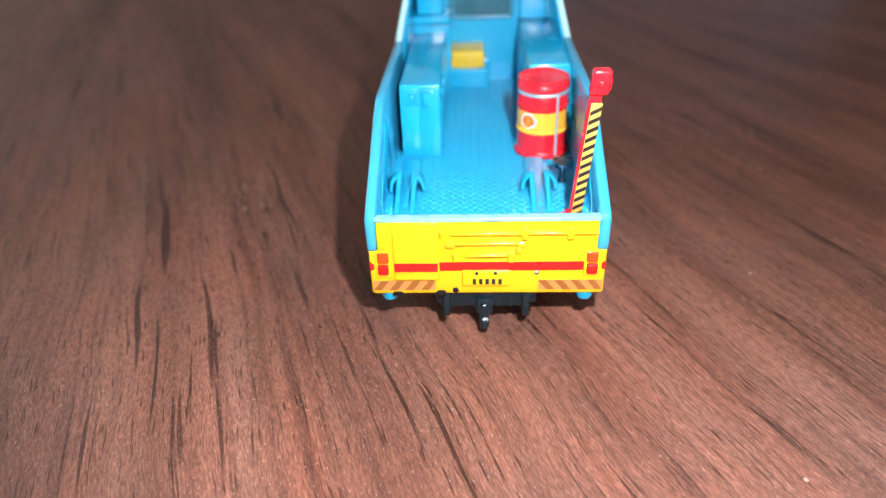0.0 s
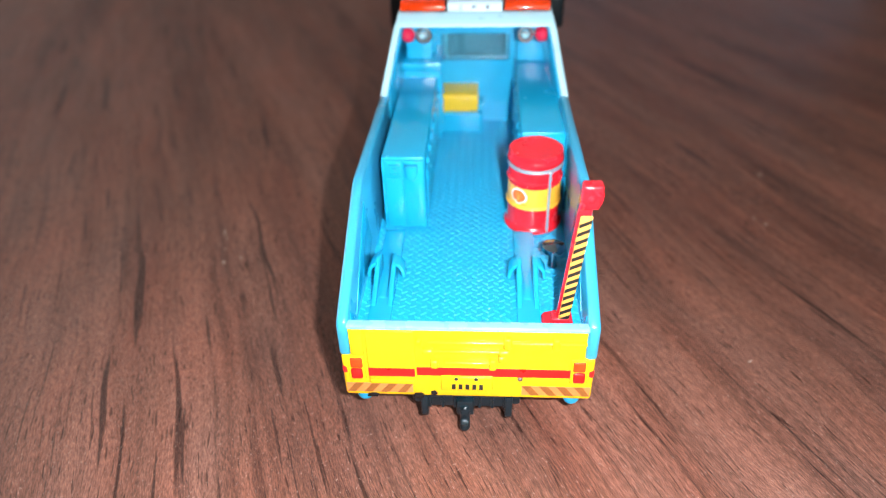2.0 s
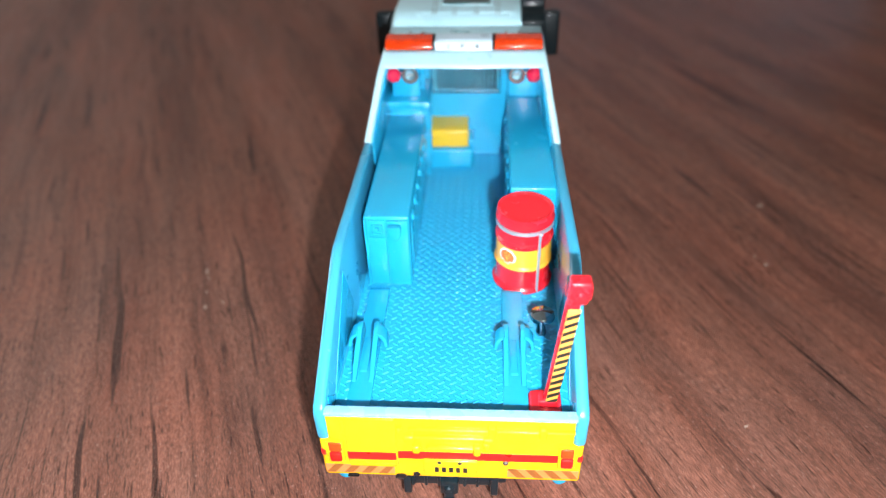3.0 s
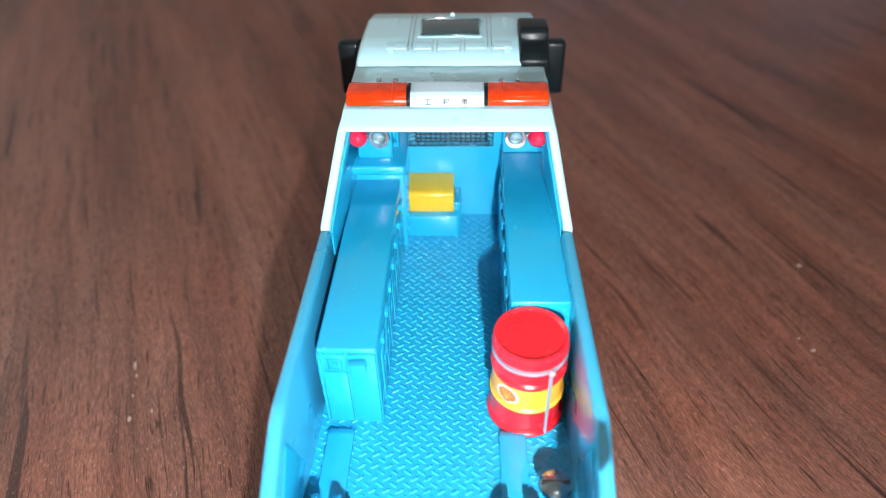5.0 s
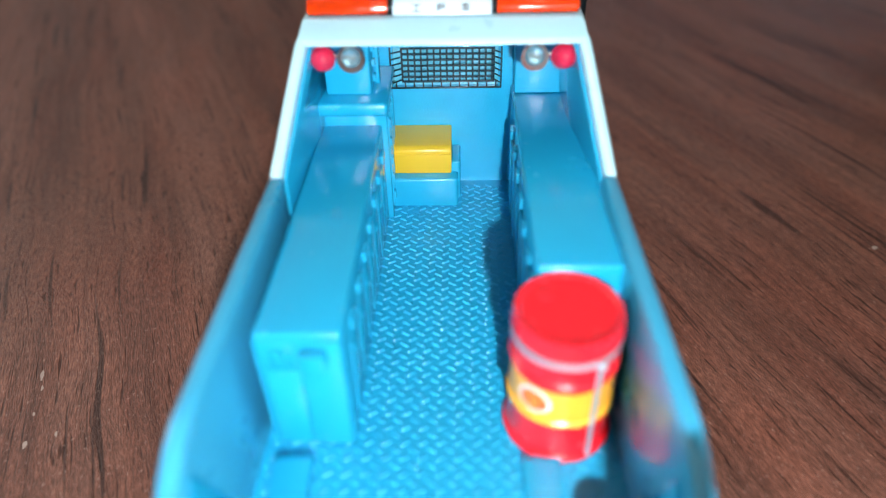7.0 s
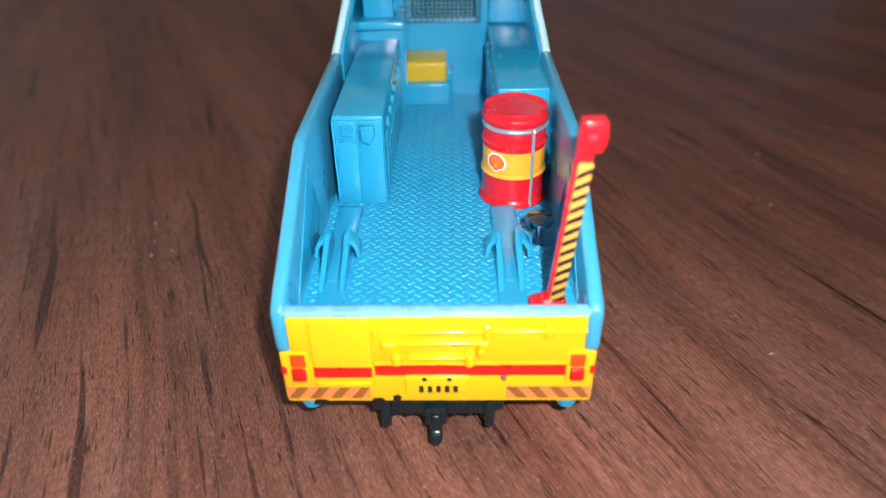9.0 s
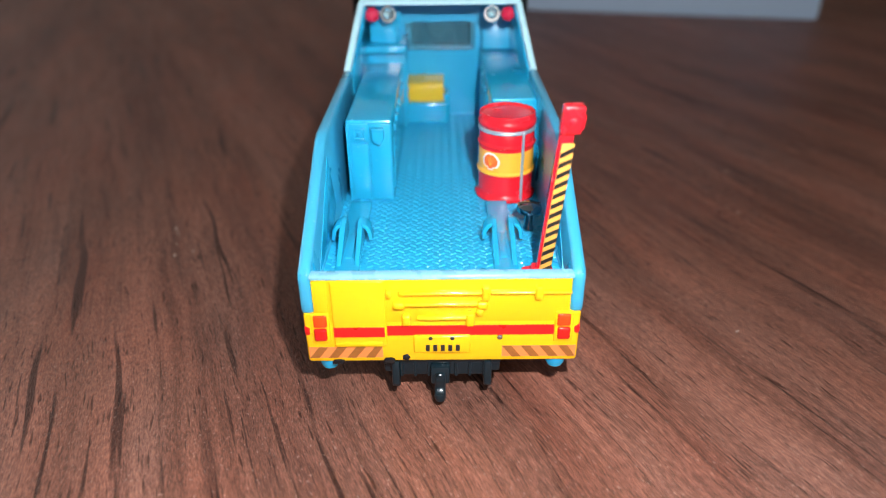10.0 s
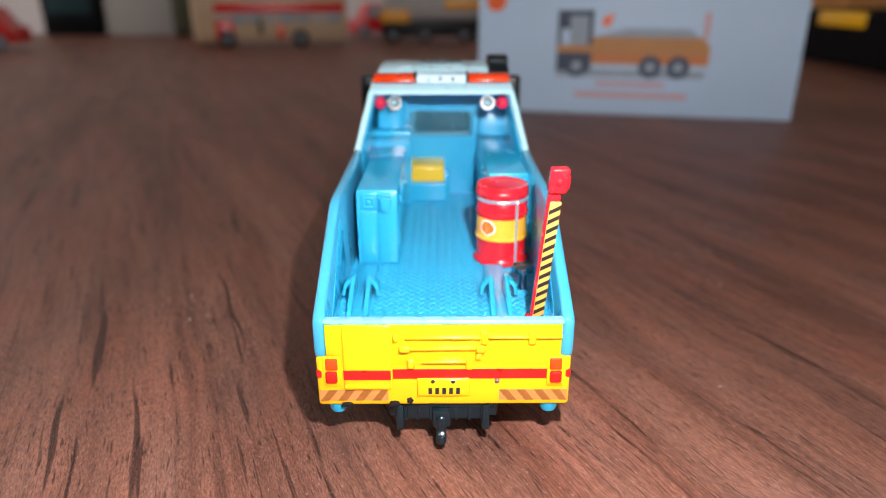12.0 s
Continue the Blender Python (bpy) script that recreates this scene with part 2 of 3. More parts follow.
def joined(own, bm):
    if bm is None:
        return own
    me = bpy.data.meshes.new("tmp")
    own.to_mesh(me)
    own.free()
    bm.from_mesh(me)
    bpy.data.meshes.remove(me)
    return bm


def prism(pts, lo, hi, axis="x", b=0.0, seg=2, bm=None):
    """A flat outline drawn out from lo to hi along an axis. pts: (y, z) for x, (x, z) for y, (x, y) for z."""
    place = {"x": lambda p, v: (v, p[0], p[1]), "y": lambda p, v: (p[0], v, p[1]), "z": lambda p, v: (p[0], p[1], v)}[axis]
    own = bmesh.new()
    a = [own.verts.new(place(p, lo)) for p in pts]
    c = [own.verts.new(place(p, hi)) for p in pts]
    own.faces.new(a), own.faces.new(c[::-1])
    for i in range(len(pts)):
        j = (i + 1) % len(pts)
        own.faces.new((a[i], c[i], c[j], a[j]))
    bmesh.ops.recalc_face_normals(own, faces=own.faces)
    if b:
        bmesh.ops.bevel(own, geom=own.edges[:], offset=b, segments=seg, affect="EDGES", profile=0.5)
    return joined(own, bm)


def lathe(profile, centre=(0, 0, 0), axis=(0, 0, 1), n=32, bm=None):
    """A turned body: profile of (radius, height) along the axis from centre."""
    own = bmesh.new()
    turn = Vector((0, 0, 1)).rotation_difference(Vector(axis)).to_matrix()
    rings = []
    for r, h in profile:
        if r <= 1e-6:
            rings.append([own.verts.new(turn @ Vector((0, 0, h)) + Vector(centre))])
        else:
            rings.append([own.verts.new(turn @ Vector((r * math.cos(k * math.tau / n), r * math.sin(k * math.tau / n), h)) + Vector(centre)) for k in range(n)])
    for a, c in zip(rings, rings[1:]):
        for k in range(n):
            j = (k + 1) % n
            if len(a) == 1 and len(c) == 1:
                continue
            if len(a) == 1:
                own.faces.new((a[0], c[j], c[k]))
            elif len(c) == 1:
                own.faces.new((a[k], a[j], c[0]))
            else:
                own.faces.new((a[k], a[j], c[j], c[k]))
    if len(rings[0]) > 1:
        own.faces.new(rings[0][::-1])
    if len(rings[-1]) > 1:
        own.faces.new(rings[-1])
    return joined(own, bm)


def rod(p, q, r, n=12, bm=None):
    p, q = Vector(p), Vector(q)
    return lathe([(r * 0.8, 0), (r, r * 0.2), (r, (q - p).length - r * 0.2), (r * 0.8, (q - p).length)], p, (q - p).normalized(), n, bm)


def dome(centre, axis, r, h, n=24, bm=None):
    prof = [(r, 0)] + [(r * math.cos(a), h * math.sin(a)) for a in (radians(15 * k) for k in range(1, 6))] + [(0, h)]
    return lathe(prof, centre, axis, n, bm)


def tapered(bm, f):
    for v in bm.verts:
        v.co = f(v.co.copy())
    return bm


# ---- room and table ----
def room():
    def slab(name, m, *b):
        tagged(part(name, box(*b), m, None, "", False), "", "", "", "structure")

    slab("floor", FLOOR_TILE, -210, 210, -190, 140, -85, -75)
    slab("ceiling", CEILING_PAINT, -210, 210, -190, 140, 165, 175)
    slab("wall_north", WALL_PAINT, -200, 200, 130, 140, -75, 165)
    slab("wall_east", WALL_PAINT, 200, 210, -190, 140, -75, 165)
    own = box(-210, -200, -190, 140, -75, 10)
    for b in ((-210, -200, -190, 140, 140, 165), (-210, -200, -190, 15, 10, 140), (-210, -200, 105, 140, 10, 140)):
        box(*b, bm=own)
    tagged(part("wall_west", own, WALL_PAINT, None, "", False), "", "", "", "structure")
    # window added out of view to go with the west fill lamp
    own = box(-207, -203, 15, 20, 10, 140)
    for b in ((-207, -203, 100, 105, 10, 140), (-207, -203, 20, 100, 10, 15), (-207, -203, 20, 100, 135, 140), (-207, -203, 58, 62, 15, 135)):
        box(*b, bm=own)
    side = thing("added_window_2", (0, 0, 0), "white-framed window added unseen in the side wall for fill light", "window")
    tagged(side, "", "", "", "structure")
    part("added_window_frame", own, CEILING_PAINT, side)
    own = box(-200, 200, -190, -180, -75, 10)
    box(-200, 200, -190, -180, 140, 165, bm=own)
    box(-200, -20, -190, -180, 10, 140, bm=own)
    box(120, 200, -190, -180, 10, 140, bm=own)
    tagged(part("wall_south", own, WALL_PAINT, None, "", False), "", "", "", "structure")
    # another unseen window, added where the south fill lamp shines in
    frame_ = box(-20, -15, -187, -183, 10, 140)
    for b in ((115, 120, -187, -183, 10, 140), (-15, 115, -187, -183, 10, 15), (-15, 115, -187, -183, 135, 140), (48, 52, -187, -183, 15, 135)):
        box(*b, bm=frame_)
    win = thing("added_window_1", (0, 0, 0), "white-framed window added out of view to admit fill light", "window")
    tagged(win, "", "", "", "structure")
    part("added_window_frame", frame_, CEILING_PAINT, win)


room()
table = thing("table", (0, 0, -75), "reddish-brown wood-grain laminate table with fine dark pores", "table")
part("tabletop", box(-68, 64, -70, 101, 72.2, 75.0, 0.25), WOOD, table)
for x in (-63, 59):
    for y in (-65, 96):
        part("leg", box(x - 3, x + 3, y - 3, y + 3, 0, 72.1, 0.2), WOOD, table)

SCUFF = mat("pale scuff", (0.4, 0.32, 0.27), 0.7, vary=0.3, size=0.0004)


def scuff(x, y, w, h):
    """A thin pale fleck in the laminate, of uneven outline."""
    n = 9
    pts = []
    for k in range(n):
        q = random.uniform(0.55, 1.1)
        a = k * math.tau / n
        u, v = w * q * math.cos(a), h * q * math.sin(a)
        c, s = math.cos(radians(23)), math.sin(radians(23))
        pts.append((x + u * c - v * s, y + u * s + v * c))
    part("scuff", prism(pts, 74.999, 75.0035, "z"), SCUFF, table, "pale scuff mark", False)


for mark in ((-4.79, 3.97, 0.03, 0.07), (-4.5, 4.12, 0.015, 0.05), (-4.9, 4.4, 0.015, 0.04), (-5.1, 5.0, 0.025, 0.1), (-5.0, 4.8, 0.02, 0.05), (5.89, 5.49, 0.05, 0.04), (5.75, 5.75, 0.03, 0.02), (6.43, 7.58, 0.06, 0.05), (3.55, -2.6, 0.03, 0.035), (4.35, 1.55, 0.045, 0.02)):
    scuff(*mark)

# ---- the toy truck ----
truck = thing("toy_truck", (0, 0, 0), "die-cast toy recovery truck with blue bed, yellow tailgate and white cab", "toy truck")


def lean_in(co):
    """The bed narrows towards the cab and the arch leans inwards."""
    s = 1 - 0.012 * max(0.0, min(co.y, 5.7) - 1.9)
    co.x = co.x * s - math.copysign(0.19 * max(0.0, co.z - 3.1), co.x) * (1 if abs(co.x) > 1 else 0)
    return co


RIM = [(0.03, 1.42), (0.0, 1.5), (0.0, 1.92), (0.06, 2.0), (1.82, 2.93), (1.98, 2.98), (4.65, 3.11), (4.65, 1.38), (0.09, 1.38)]
PILLAR = [(4.65, 1.45), (4.65, 3.11), (4.72, 3.16), (5.5, 3.9), (5.64, 4.02), (7.18, 4.02), (7.18, 1.45)]
LINING = [(4.66, 1.45), (4.66, 3.02), (4.78, 3.08), (5.52, 3.78), (5.7, 3.92), (7.05, 3.92), (7.05, 1.45)]
for s in (-1, 1):
    lo, hi = sorted((s * 1.5, s * 1.655))
    part("side_panel", tapered(prism(RIM, lo, hi, "x", 0.055, 3), lean_in), RIM_BLUE, truck, "blue side panel with rounded rim")
    p0, p1 = sorted((s * 1.535, s * 1.66))
    part("pillar", tapered(prism(PILLAR, p0, p1, "x", 0.05, 3), lean_in), WHITE, truck, "white sloping pillar")
    p0, p1 = sorted((s * 1.495, s * 1.533))
    part("pillar_lining", tapered(prism(LINING, p0, p1, "x", 0.01), lean_in), BLUE, truck, "blue lining of the pillar")
    # pressed triangles on the inside of the panel
    x = s * 1.497
    lo, hi = sorted((x, x - s * 0.016))
    part("panel_pressing", prism([(0.55, 1.68), (1.75, 2.72), (2.2, 1.68)], lo, hi, "x", 0.012), BLUE, truck)
    part("panel_pressing", prism([(0.2, 1.66), (0.2, 2.02), (0.55, 1.66)], lo, hi, "x", 0.01), BLUE, truck)
    lo, hi = sorted((s * 1.45, s * 1.63))
    part("skirt", box(lo, hi, 0.17, 7.1, 0.8, 1.375, 0.03), YELLOW, truck, "yellow lower side skirt")

bm = prism([(5.6, 3.96), (5.64, 4.02), (5.9, 4.13), (7.19, 4.13), (7.19, 4.02), (5.95, 3.96)], -1.64, 1.64, "x", 0.018, 2)
part("roof_panel", tapered(bm, lean_in), WHITE, truck, "white roof panel over the arch")

# bed floor with its tread
part("bed_floor", box(-1.5, 1.5, 0.1, 7.05, 1.4, 1.57), BED_BLUE, truck, "blue chequer-plate bed floor", False)


def tread():
    """Small raised lozenges, turned one way and the other in turn."""
    verts, faces = [], []
    for j in range(90):
        for i in range(20):
            x, y = -1.45 + i * 0.153 + (0.0765 if j % 2 else 0.0), 0.18 + j * 0.0765
            if y > 6.98 or x > 1.46:
                continue
            a = radians(33 if j % 2 else -33)
            c, s, n = math.cos(a), math.sin(a), len(verts)
            for u, v, h in ((-0.056, -0.007, 0), (-0.03, -0.021, 0), (0.03, -0.021, 0), (0.056, -0.007, 0), (0.056, 0.007, 0), (0.03, 0.021, 0), (-0.03, 0.021, 0), (-0.056, 0.007, 0), (-0.032, -0.009, 0.013), (0.032, -0.009, 0.013), (0.032, 0.009, 0.013), (-0.032, 0.009, 0.013)):
                verts.append(((x + u * c - v * s) * U, (y + u * s + v * c) * U, (1.5705 + h) * U))
            faces += [tuple(n + k for k in f) for f in ((0, 1, 8), (1, 2, 9, 8), (2, 3, 9), (3, 4, 10, 9), (4, 5, 10), (5, 6, 11, 10), (6, 7, 11), (7, 0, 8, 11), (8, 9, 10, 11))]
    me = bpy.data.meshes.new("tread")
    me.from_pydata(verts, [], faces)
    me.materials.append(BED_BLUE)
    ob = new("tread", me)
    ob.parent = truck
    tagged(ob, "raised lozenge tread of the bed floor", "", "", "stuff")


tread()

# rear wall of the cab recess, open for the grille
def rear_wall():
    """One flat wall with a rectangular opening for the grille."""
    outer = [(-1.5, 1.4), (1.5, 1.4), (1.5, 4.02), (-1.5, 4.02)]
    inner = [(-0.66, 2.9), (0.66, 2.9), (0.66, 3.4), (-0.66, 3.4)]
    own = bmesh.new()
    rings = [[own.verts.new((x, y, z)) for x, z in ring] for y in (7.05, 7.19) for ring in (outer, inner)]
    for k in range(4):
        j = (k + 1) % 4
        own.faces.new((rings[0][k], rings[0][j], rings[1][j], rings[1][k]))
        own.faces.new((rings[2][k], rings[3][k], rings[3][j], rings[2][j]))
        own.faces.new((rings[0][k], rings[2][k], rings[2][j], rings[0][j]))
        own.faces.new((rings[1][k], rings[1][j], rings[3][j], rings[3][k]))
    part("rear_wall", tapered(own, lean_in), BLUE_ROUGH, truck, "blue rear wall with blistered paint", False)


rear_wall()
grille = part("grille", box(-0.66, 0.66, 7.13, 7.18, 2.9, 3.4), GRILLE_BACK, truck, "dark wire grille over a pale backing")
for x0, x1, z0, z1 in ((-0.67, 0.67, 2.885, 2.905), (-0.67, -0.65, 2.905, 3.4), (0.65, 0.67, 2.905, 3.4)):
    part("grille_border", box(x0, x1, 7.03, 7.055, z0, z1, 0.006), WIRE, grille, "dark wire border")
for x0, x1, z0, z1 in ((-0.53, 0.58, 2.985, 3.007), (-0.53, -0.508, 3.007, 3.4), (0.558, 0.58, 3.007, 3.4)):
    part("grille_border", box(x0, x1, 6.985, 7.01, z0, z1, 0.006), WIRE, grille, "dark wire border")
upright = part("grille_bar", box(-0.0105, 0.0105, 6.99, 7.006, 3.0, 3.4), WIRE, grille)
for k in range(14):
    ob = upright if k == 0 else new("grille_bar", upright.data)
    ob.parent, ob.location = grille, ((-0.445 + k * 0.0765) * U, 0, 0)
level = part("grille_bar", box(-0.53, 0.58, 6.985, 7.0, -0.0105, 0.0105), WIRE, grille)
for k in range(6):
    ob = level if k == 0 else new("grille_bar", level.data)
    ob.parent, ob.location = grille, (0, 0, (3.055 + k * 0.07) * U)
spoke = part("grille_bar", rod((0, 7.045, 2.895), (0, 6.995, 2.995), 0.009, 6), WIRE, grille)
for k in range(12):
    ob = spoke if k == 0 else new("grille_bar", spoke.data)
    ob.parent, ob.location = grille, ((-0.6 + k * 0.109) * U, 0, 0)
for s in (-1, 1):
    for k in range(6):
        part("grille_bar", rod((s * 0.66, 7.045, 2.95 + k * 0.075), (0.025 + s * 0.55, 6.995, 3.02 + k * 0.07), 0.009, 6), WIRE, grille)


# lockers along both sides
def lockers():
    lk = part("locker", box(-1.38, -0.71, 2.86, 6.2, 1.57, 2.84, 0.03, 3), LOCKER_BLUE, truck, "long blue side locker with flat top")
    part("edge_post", box(-1.378, -1.34, 2.825, 2.87, 1.58, 2.8, 0.012), LOCKER_BLUE, lk)
    part("door_panel", box(-1.315, -1.06, 2.825, 2.87, 1.62, 2.49, 0.014), LOCKER_BLUE, lk)
    part("door_panel", box(-1.035, -0.725, 2.82, 2.87, 1.6, 2.79, 0.016), LOCKER_BLUE, lk)
    head = part("head_panel", box(-1.315, -1.06, 2.83, 2.87, 2.52, 2.79, 0.012), LOCKER_BLUE, lk)
    for x0, x1, z0, z1 in ((-1.27, -1.25, 2.56, 2.73), (-1.12, -1.1, 2.56, 2.73), (-1.25, -1.12, 2.56, 2.58), (-1.25, -1.12, 2.71, 2.73)):
        part("socket_rim", box(x0, x1, 2.795, 2.84, z0, z1, 0.008), LOCKER_BLUE, head)
    part("socket_pin", box(-1.22, -1.15, 2.79, 2.84, 2.61, 2.68, 0.018), LOCKER_BLUE, head)
    latch = part("latch", prism([(-1.0, 2.7), (-0.99, 2.73), (-0.84, 2.74), (-0.82, 2.7), (-0.82, 2.6), (-0.88, 2.5), (-0.97, 2.53), (-1.0, 2.58)], 2.715, 2.87, "y", 0.02, 3), LOCKER_BLUE, lk)
    part("latch_lip", box(-1.01, -0.82, 2.7, 2.8, 2.715, 2.755, 0.014), LOCKER_BLUE, latch)
    for k in range(7):
        y = 3.2 + k * 0.43
        part("hinge", box(-0.715, -0.67, y, y + 0.17, 2.56, 2.66, 0.014), BLUE, lk)
        part("hinge", box(-0.715, -0.68, y + 0.03, y + 0.13, 2.25, 2.31, 0.012), BLUE, lk)
        part("drawer_front", box(-0.715, -0.695, y - 0.1, y + 0.28, 1.68, 2.5, 0.012), BLUE, lk)
    cab = part("tall_locker", box(-1.42, -0.65, 6.18, 7.05, 1.57, 3.06, 0.02, 2), BLUE, truck, "tall blue locker with overhanging lid")
    part("lid", box(-1.43, -0.61, 5.97, 7.05, 3.04, 3.19, 0.04, 3), BLUE, cab)
    for k in range(5):
        part("vent_rib", box(-0.655, -0.635, 6.25 + k * 0.13, 6.31 + k * 0.13, 1.75, 2.9, 0.006), BLUE, cab)
        part("lug", box(-0.655, -0.615, 6.26, 6.34, 1.8 + k * 0.24, 1.9 + k * 0.24, 0.012), BLUE, cab)
    col = part("lamp_column", box(-1.29, -0.79, 6.2, 7.05, 3.19, 4.0, 0.03, 2), BLUE, truck, "blue column behind the work lamps")
    part("side_rib", box(-0.8, -0.73, 6.5, 6.62, 3.19, 3.9, 0.02), BLUE, col)
    for k in range(4):
        part("lug", box(-0.8, -0.755, 6.35, 6.43, 3.28 + k * 0.17, 3.36 + k * 0.17, 0.012), BLUE, col)
    rk = part("locker", box(0.78, 1.48, 3.52, 7.04, 1.57, 2.94, 0.03, 3), LOCKER_BLUE, truck, "long blue side locker with glossy top")
    for k in range(6):
        y = 3.75 + k * 0.47
        part("drawer_front", box(0.755, 0.785, y, y + 0.4, 1.68, 2.55, 0.012), BLUE, rk)
        part("hinge", box(0.74, 0.785, y + 0.1, y + 0.26, 2.62, 2.74, 0.014), BLUE, rk)
    part("lamp_column", prism([(6.75, 2.94), (7.01, 4.0), (7.05, 4.0), (7.05, 2.94)], 0.8, 1.43, "x", 0.03, 2), BLUE_ROUGH, truck, "blue column with blistered paint")


lockers()

# yellow chest on its plinth
plinth = part("plinth", box(-0.68, 0.14, 6.42, 7.05, 1.57, 1.98, 0.035, 3), BLUE, truck, "blue plinth under the yellow chest")
part("plinth_step", box(0.05, 0.17, 6.6, 7.05, 1.57, 2.12, 0.03, 3), BLUE, plinth)
chest = part("chest", prism([(6.55, 1.98), (6.55, 2.3), (6.6, 2.34), (7.05, 2.4), (7.05, 1.98)], -0.7, 0.06, "x", 0.02, 2), MUSTARD, truck, "mustard-yellow chest with sloping lid")
part("lid_line", box(-0.69, 0.05, 6.535, 6.56, 2.235, 2.25, 0.004), MUSTARD, chest)


# guides for a towed car's wheels
def guide(x0):
    """A flat ramp with a sunk channel between two rising fins, each with a thin tab bent outwards and down."""
    g = part("wheel_guide", prism([(0.2, 1.57), (0.2, 1.6), (0.5, 1.61), (2.62, 1.65), (2.7, 1.63), (2.7, 1.57)], x0, x0 + 0.31, "x", 0.01), BLUE, truck, "blue wheel guide with hooked fins")
    part("centre_rib", prism([(0.95, 1.605), (1.0, 1.635), (1.6, 1.66), (1.62, 1.61)], x0 + 0.1, x0 + 0.2, "x", 0.012), BLUE, g)
    for s in (-1, 1):
        x = x0 + 0.155 + s * 0.115
        part("fin", prism([(0.76, 1.6), (1.05, 1.71), (1.4, 1.86), (1.54, 1.905), (1.66, 1.9), (1.74, 1.83), (1.78, 1.62)], x - 0.036, x + 0.036, "x", 0.014, 2), BLUE, g)
        arc = [(0.0, 1.91), (0.07, 1.88), (0.12, 1.81), (0.145, 1.66), (0.09, 1.655), (0.075, 1.77), (0.04, 1.83), (0.0, 1.85)]
        part("hook", prism([(x + s * (0.02 + u), z) for u, z in arc], 1.4, 1.62, "y", 0.014), BLUE, g)


guide(-1.35)
guide(0.66)

# screw standing in the bed
screw = part("screw", lathe([(0.075, 0), (0.075, 0.05), (0.06, 0.07), (0.06, 0.26), (0.1, 0.28), (0.165, 0.3), (0.175, 0.34), (0.165, 0.375), (0.12, 0.405), (0.05, 0.418), (0, 0.42)], (1.21, 1.84, 1.57), n=28), SCREW_STEEL, truck, "bright metal screw head")
part("slot", box(1.06, 1.36, 1.825, 1.855, 1.975, 1.993, 0.003), INK, screw)


# tailgate
def tailgate():
    gate = part("tailgate", box(-1.5, 1.5, 0.0, 0.12, 1.3, 1.92, 0.02), YELLOW, truck, "yellow tailgate with pressed ridges and red stripe")
    lower = part("rear_bumper", box(-1.64, 1.64, 0.002, 0.16, 0.72, 1.45, 0.05, 3), YELLOW, truck, "yellow rear bumper with chipped lower edge")
    part("rim", box(-1.52, 1.52, -0.015, 0.13, 1.9, 1.965, 0.026, 3), HIGHLIGHT_BLUE, gate, "pale blue rim, worn and with painted highlight")
    part("inner_lining", box(-1.49, 1.49, 0.12, 0.145, 1.575, 1.9, 0.006), BED_BLUE, gate, "blue inner face of the tailgate")
    part("side_panel_plate", box(-1.29, -0.66, -0.03, 0.05, 0.98, 1.905, 0.024, 3), YELLOW, gate)
    part("hinge_strip", box(-1.5, -1.33, -0.018, 0.03, 1.47, 1.9, 0.016, 2), YELLOW, gate)
    part("lower_ledge", box(-1.28, -0.7, -0.045, 0.02, 0.985, 1.06, 0.02, 2), YELLOW, lower)
    for x0, x1, z, h in ((-0.5, 0.48, 1.73, 0.042), (0.56, 1.5, 1.735, 0.038), (-0.55, 0.52, 1.578, 0.045), (-0.29, 0.29, 1.385, 0.042)):
        part("ridge", box(x0, x1, -0.05, 0.03, z - h * 0.6, z + h * 0.6, 0.021, 3), YELLOW, gate)
    for x, z, w, h in ((0.51, 1.735, 0.1, 0.19), (1.117, 1.735, 0.1, 0.19), (-0.61, 1.73, 0.07, 0.1), (-0.5, 1.575, 0.14, 0.1), (0.47, 1.57, 0.13, 0.1), (-0.42, 1.365, 0.1, 0.14), (0.33, 1.37, 0.1, 0.18), (0.44, 1.47, 0.08, 0.1)):
        part("hinge_block", box(x - w / 2, x + w / 2, -0.07, 0.03, z - h / 2, z + h / 2, 0.03, 3), YELLOW, gate)
    # stripe in three runs that follow the panels
    part("stripe", box(-1.285, -0.68, -0.034, 0.0, 1.125, 1.265), STRIPE_RED, lower, "red stripe")
    part("stripe", box(-0.655, 1.34, -0.004, 0.02, 1.125, 1.265), STRIPE_RED, lower, "red stripe")
    for s in (-1, 1):
        lo, hi = sorted((s * 1.555, s * 1.643))
        part("stripe", box(lo, hi, -0.003, 0.1, 1.125, 1.265, 0.03), STRIPE_RED, lower, "red stripe")
        lo, hi = sorted((s * 1.33, s * 1.55))
        cluster = part("lamp_housing", box(lo, hi, -0.03, 0.03, 1.03, 1.46, 0.02), YELLOW, lower, "yellow tail lamp housing")
        lo, hi = sorted((s * 1.355, s * 1.515))
        part("turn_lamp", box(lo, hi, -0.052, 0.0, 1.27, 1.44, 0.022, 3), LAMP_ORANGE, cluster, "orange turn lamp")
        lo, hi = sorted((s * 1.365, s * 1.52))
        part("tail_lamp", box(lo, hi, -0.064, 0.0, 1.08, 1.255, 0.03, 3), LAMP_RED, cluster, "red tail lamp")
        # hatched reflector strip
        lo, hi = sorted((s * 1.61, s * 0.72))
        strip = part("reflector", box(lo, hi, -0.005, 0.02, 0.8, 0.96), HATCH, lower, "orange hatched reflector strip", False)
        for k in range(4):
            x = lo + k * 0.225 + (0.0 if s < 0 else 0.12)
            sl = 0.12 if s < 0 else -0.12
            pts = [(x, 0.8), (min(x + 0.115, hi), 0.8), (min(max(x + 0.115 + sl, lo), hi), 0.96), (min(max(x + sl, lo), hi), 0.96)]
            part("hatch", prism(pts, -0.009, 0.0, "y"), HATCH_DARK, strip, "brown hatch bar", False)
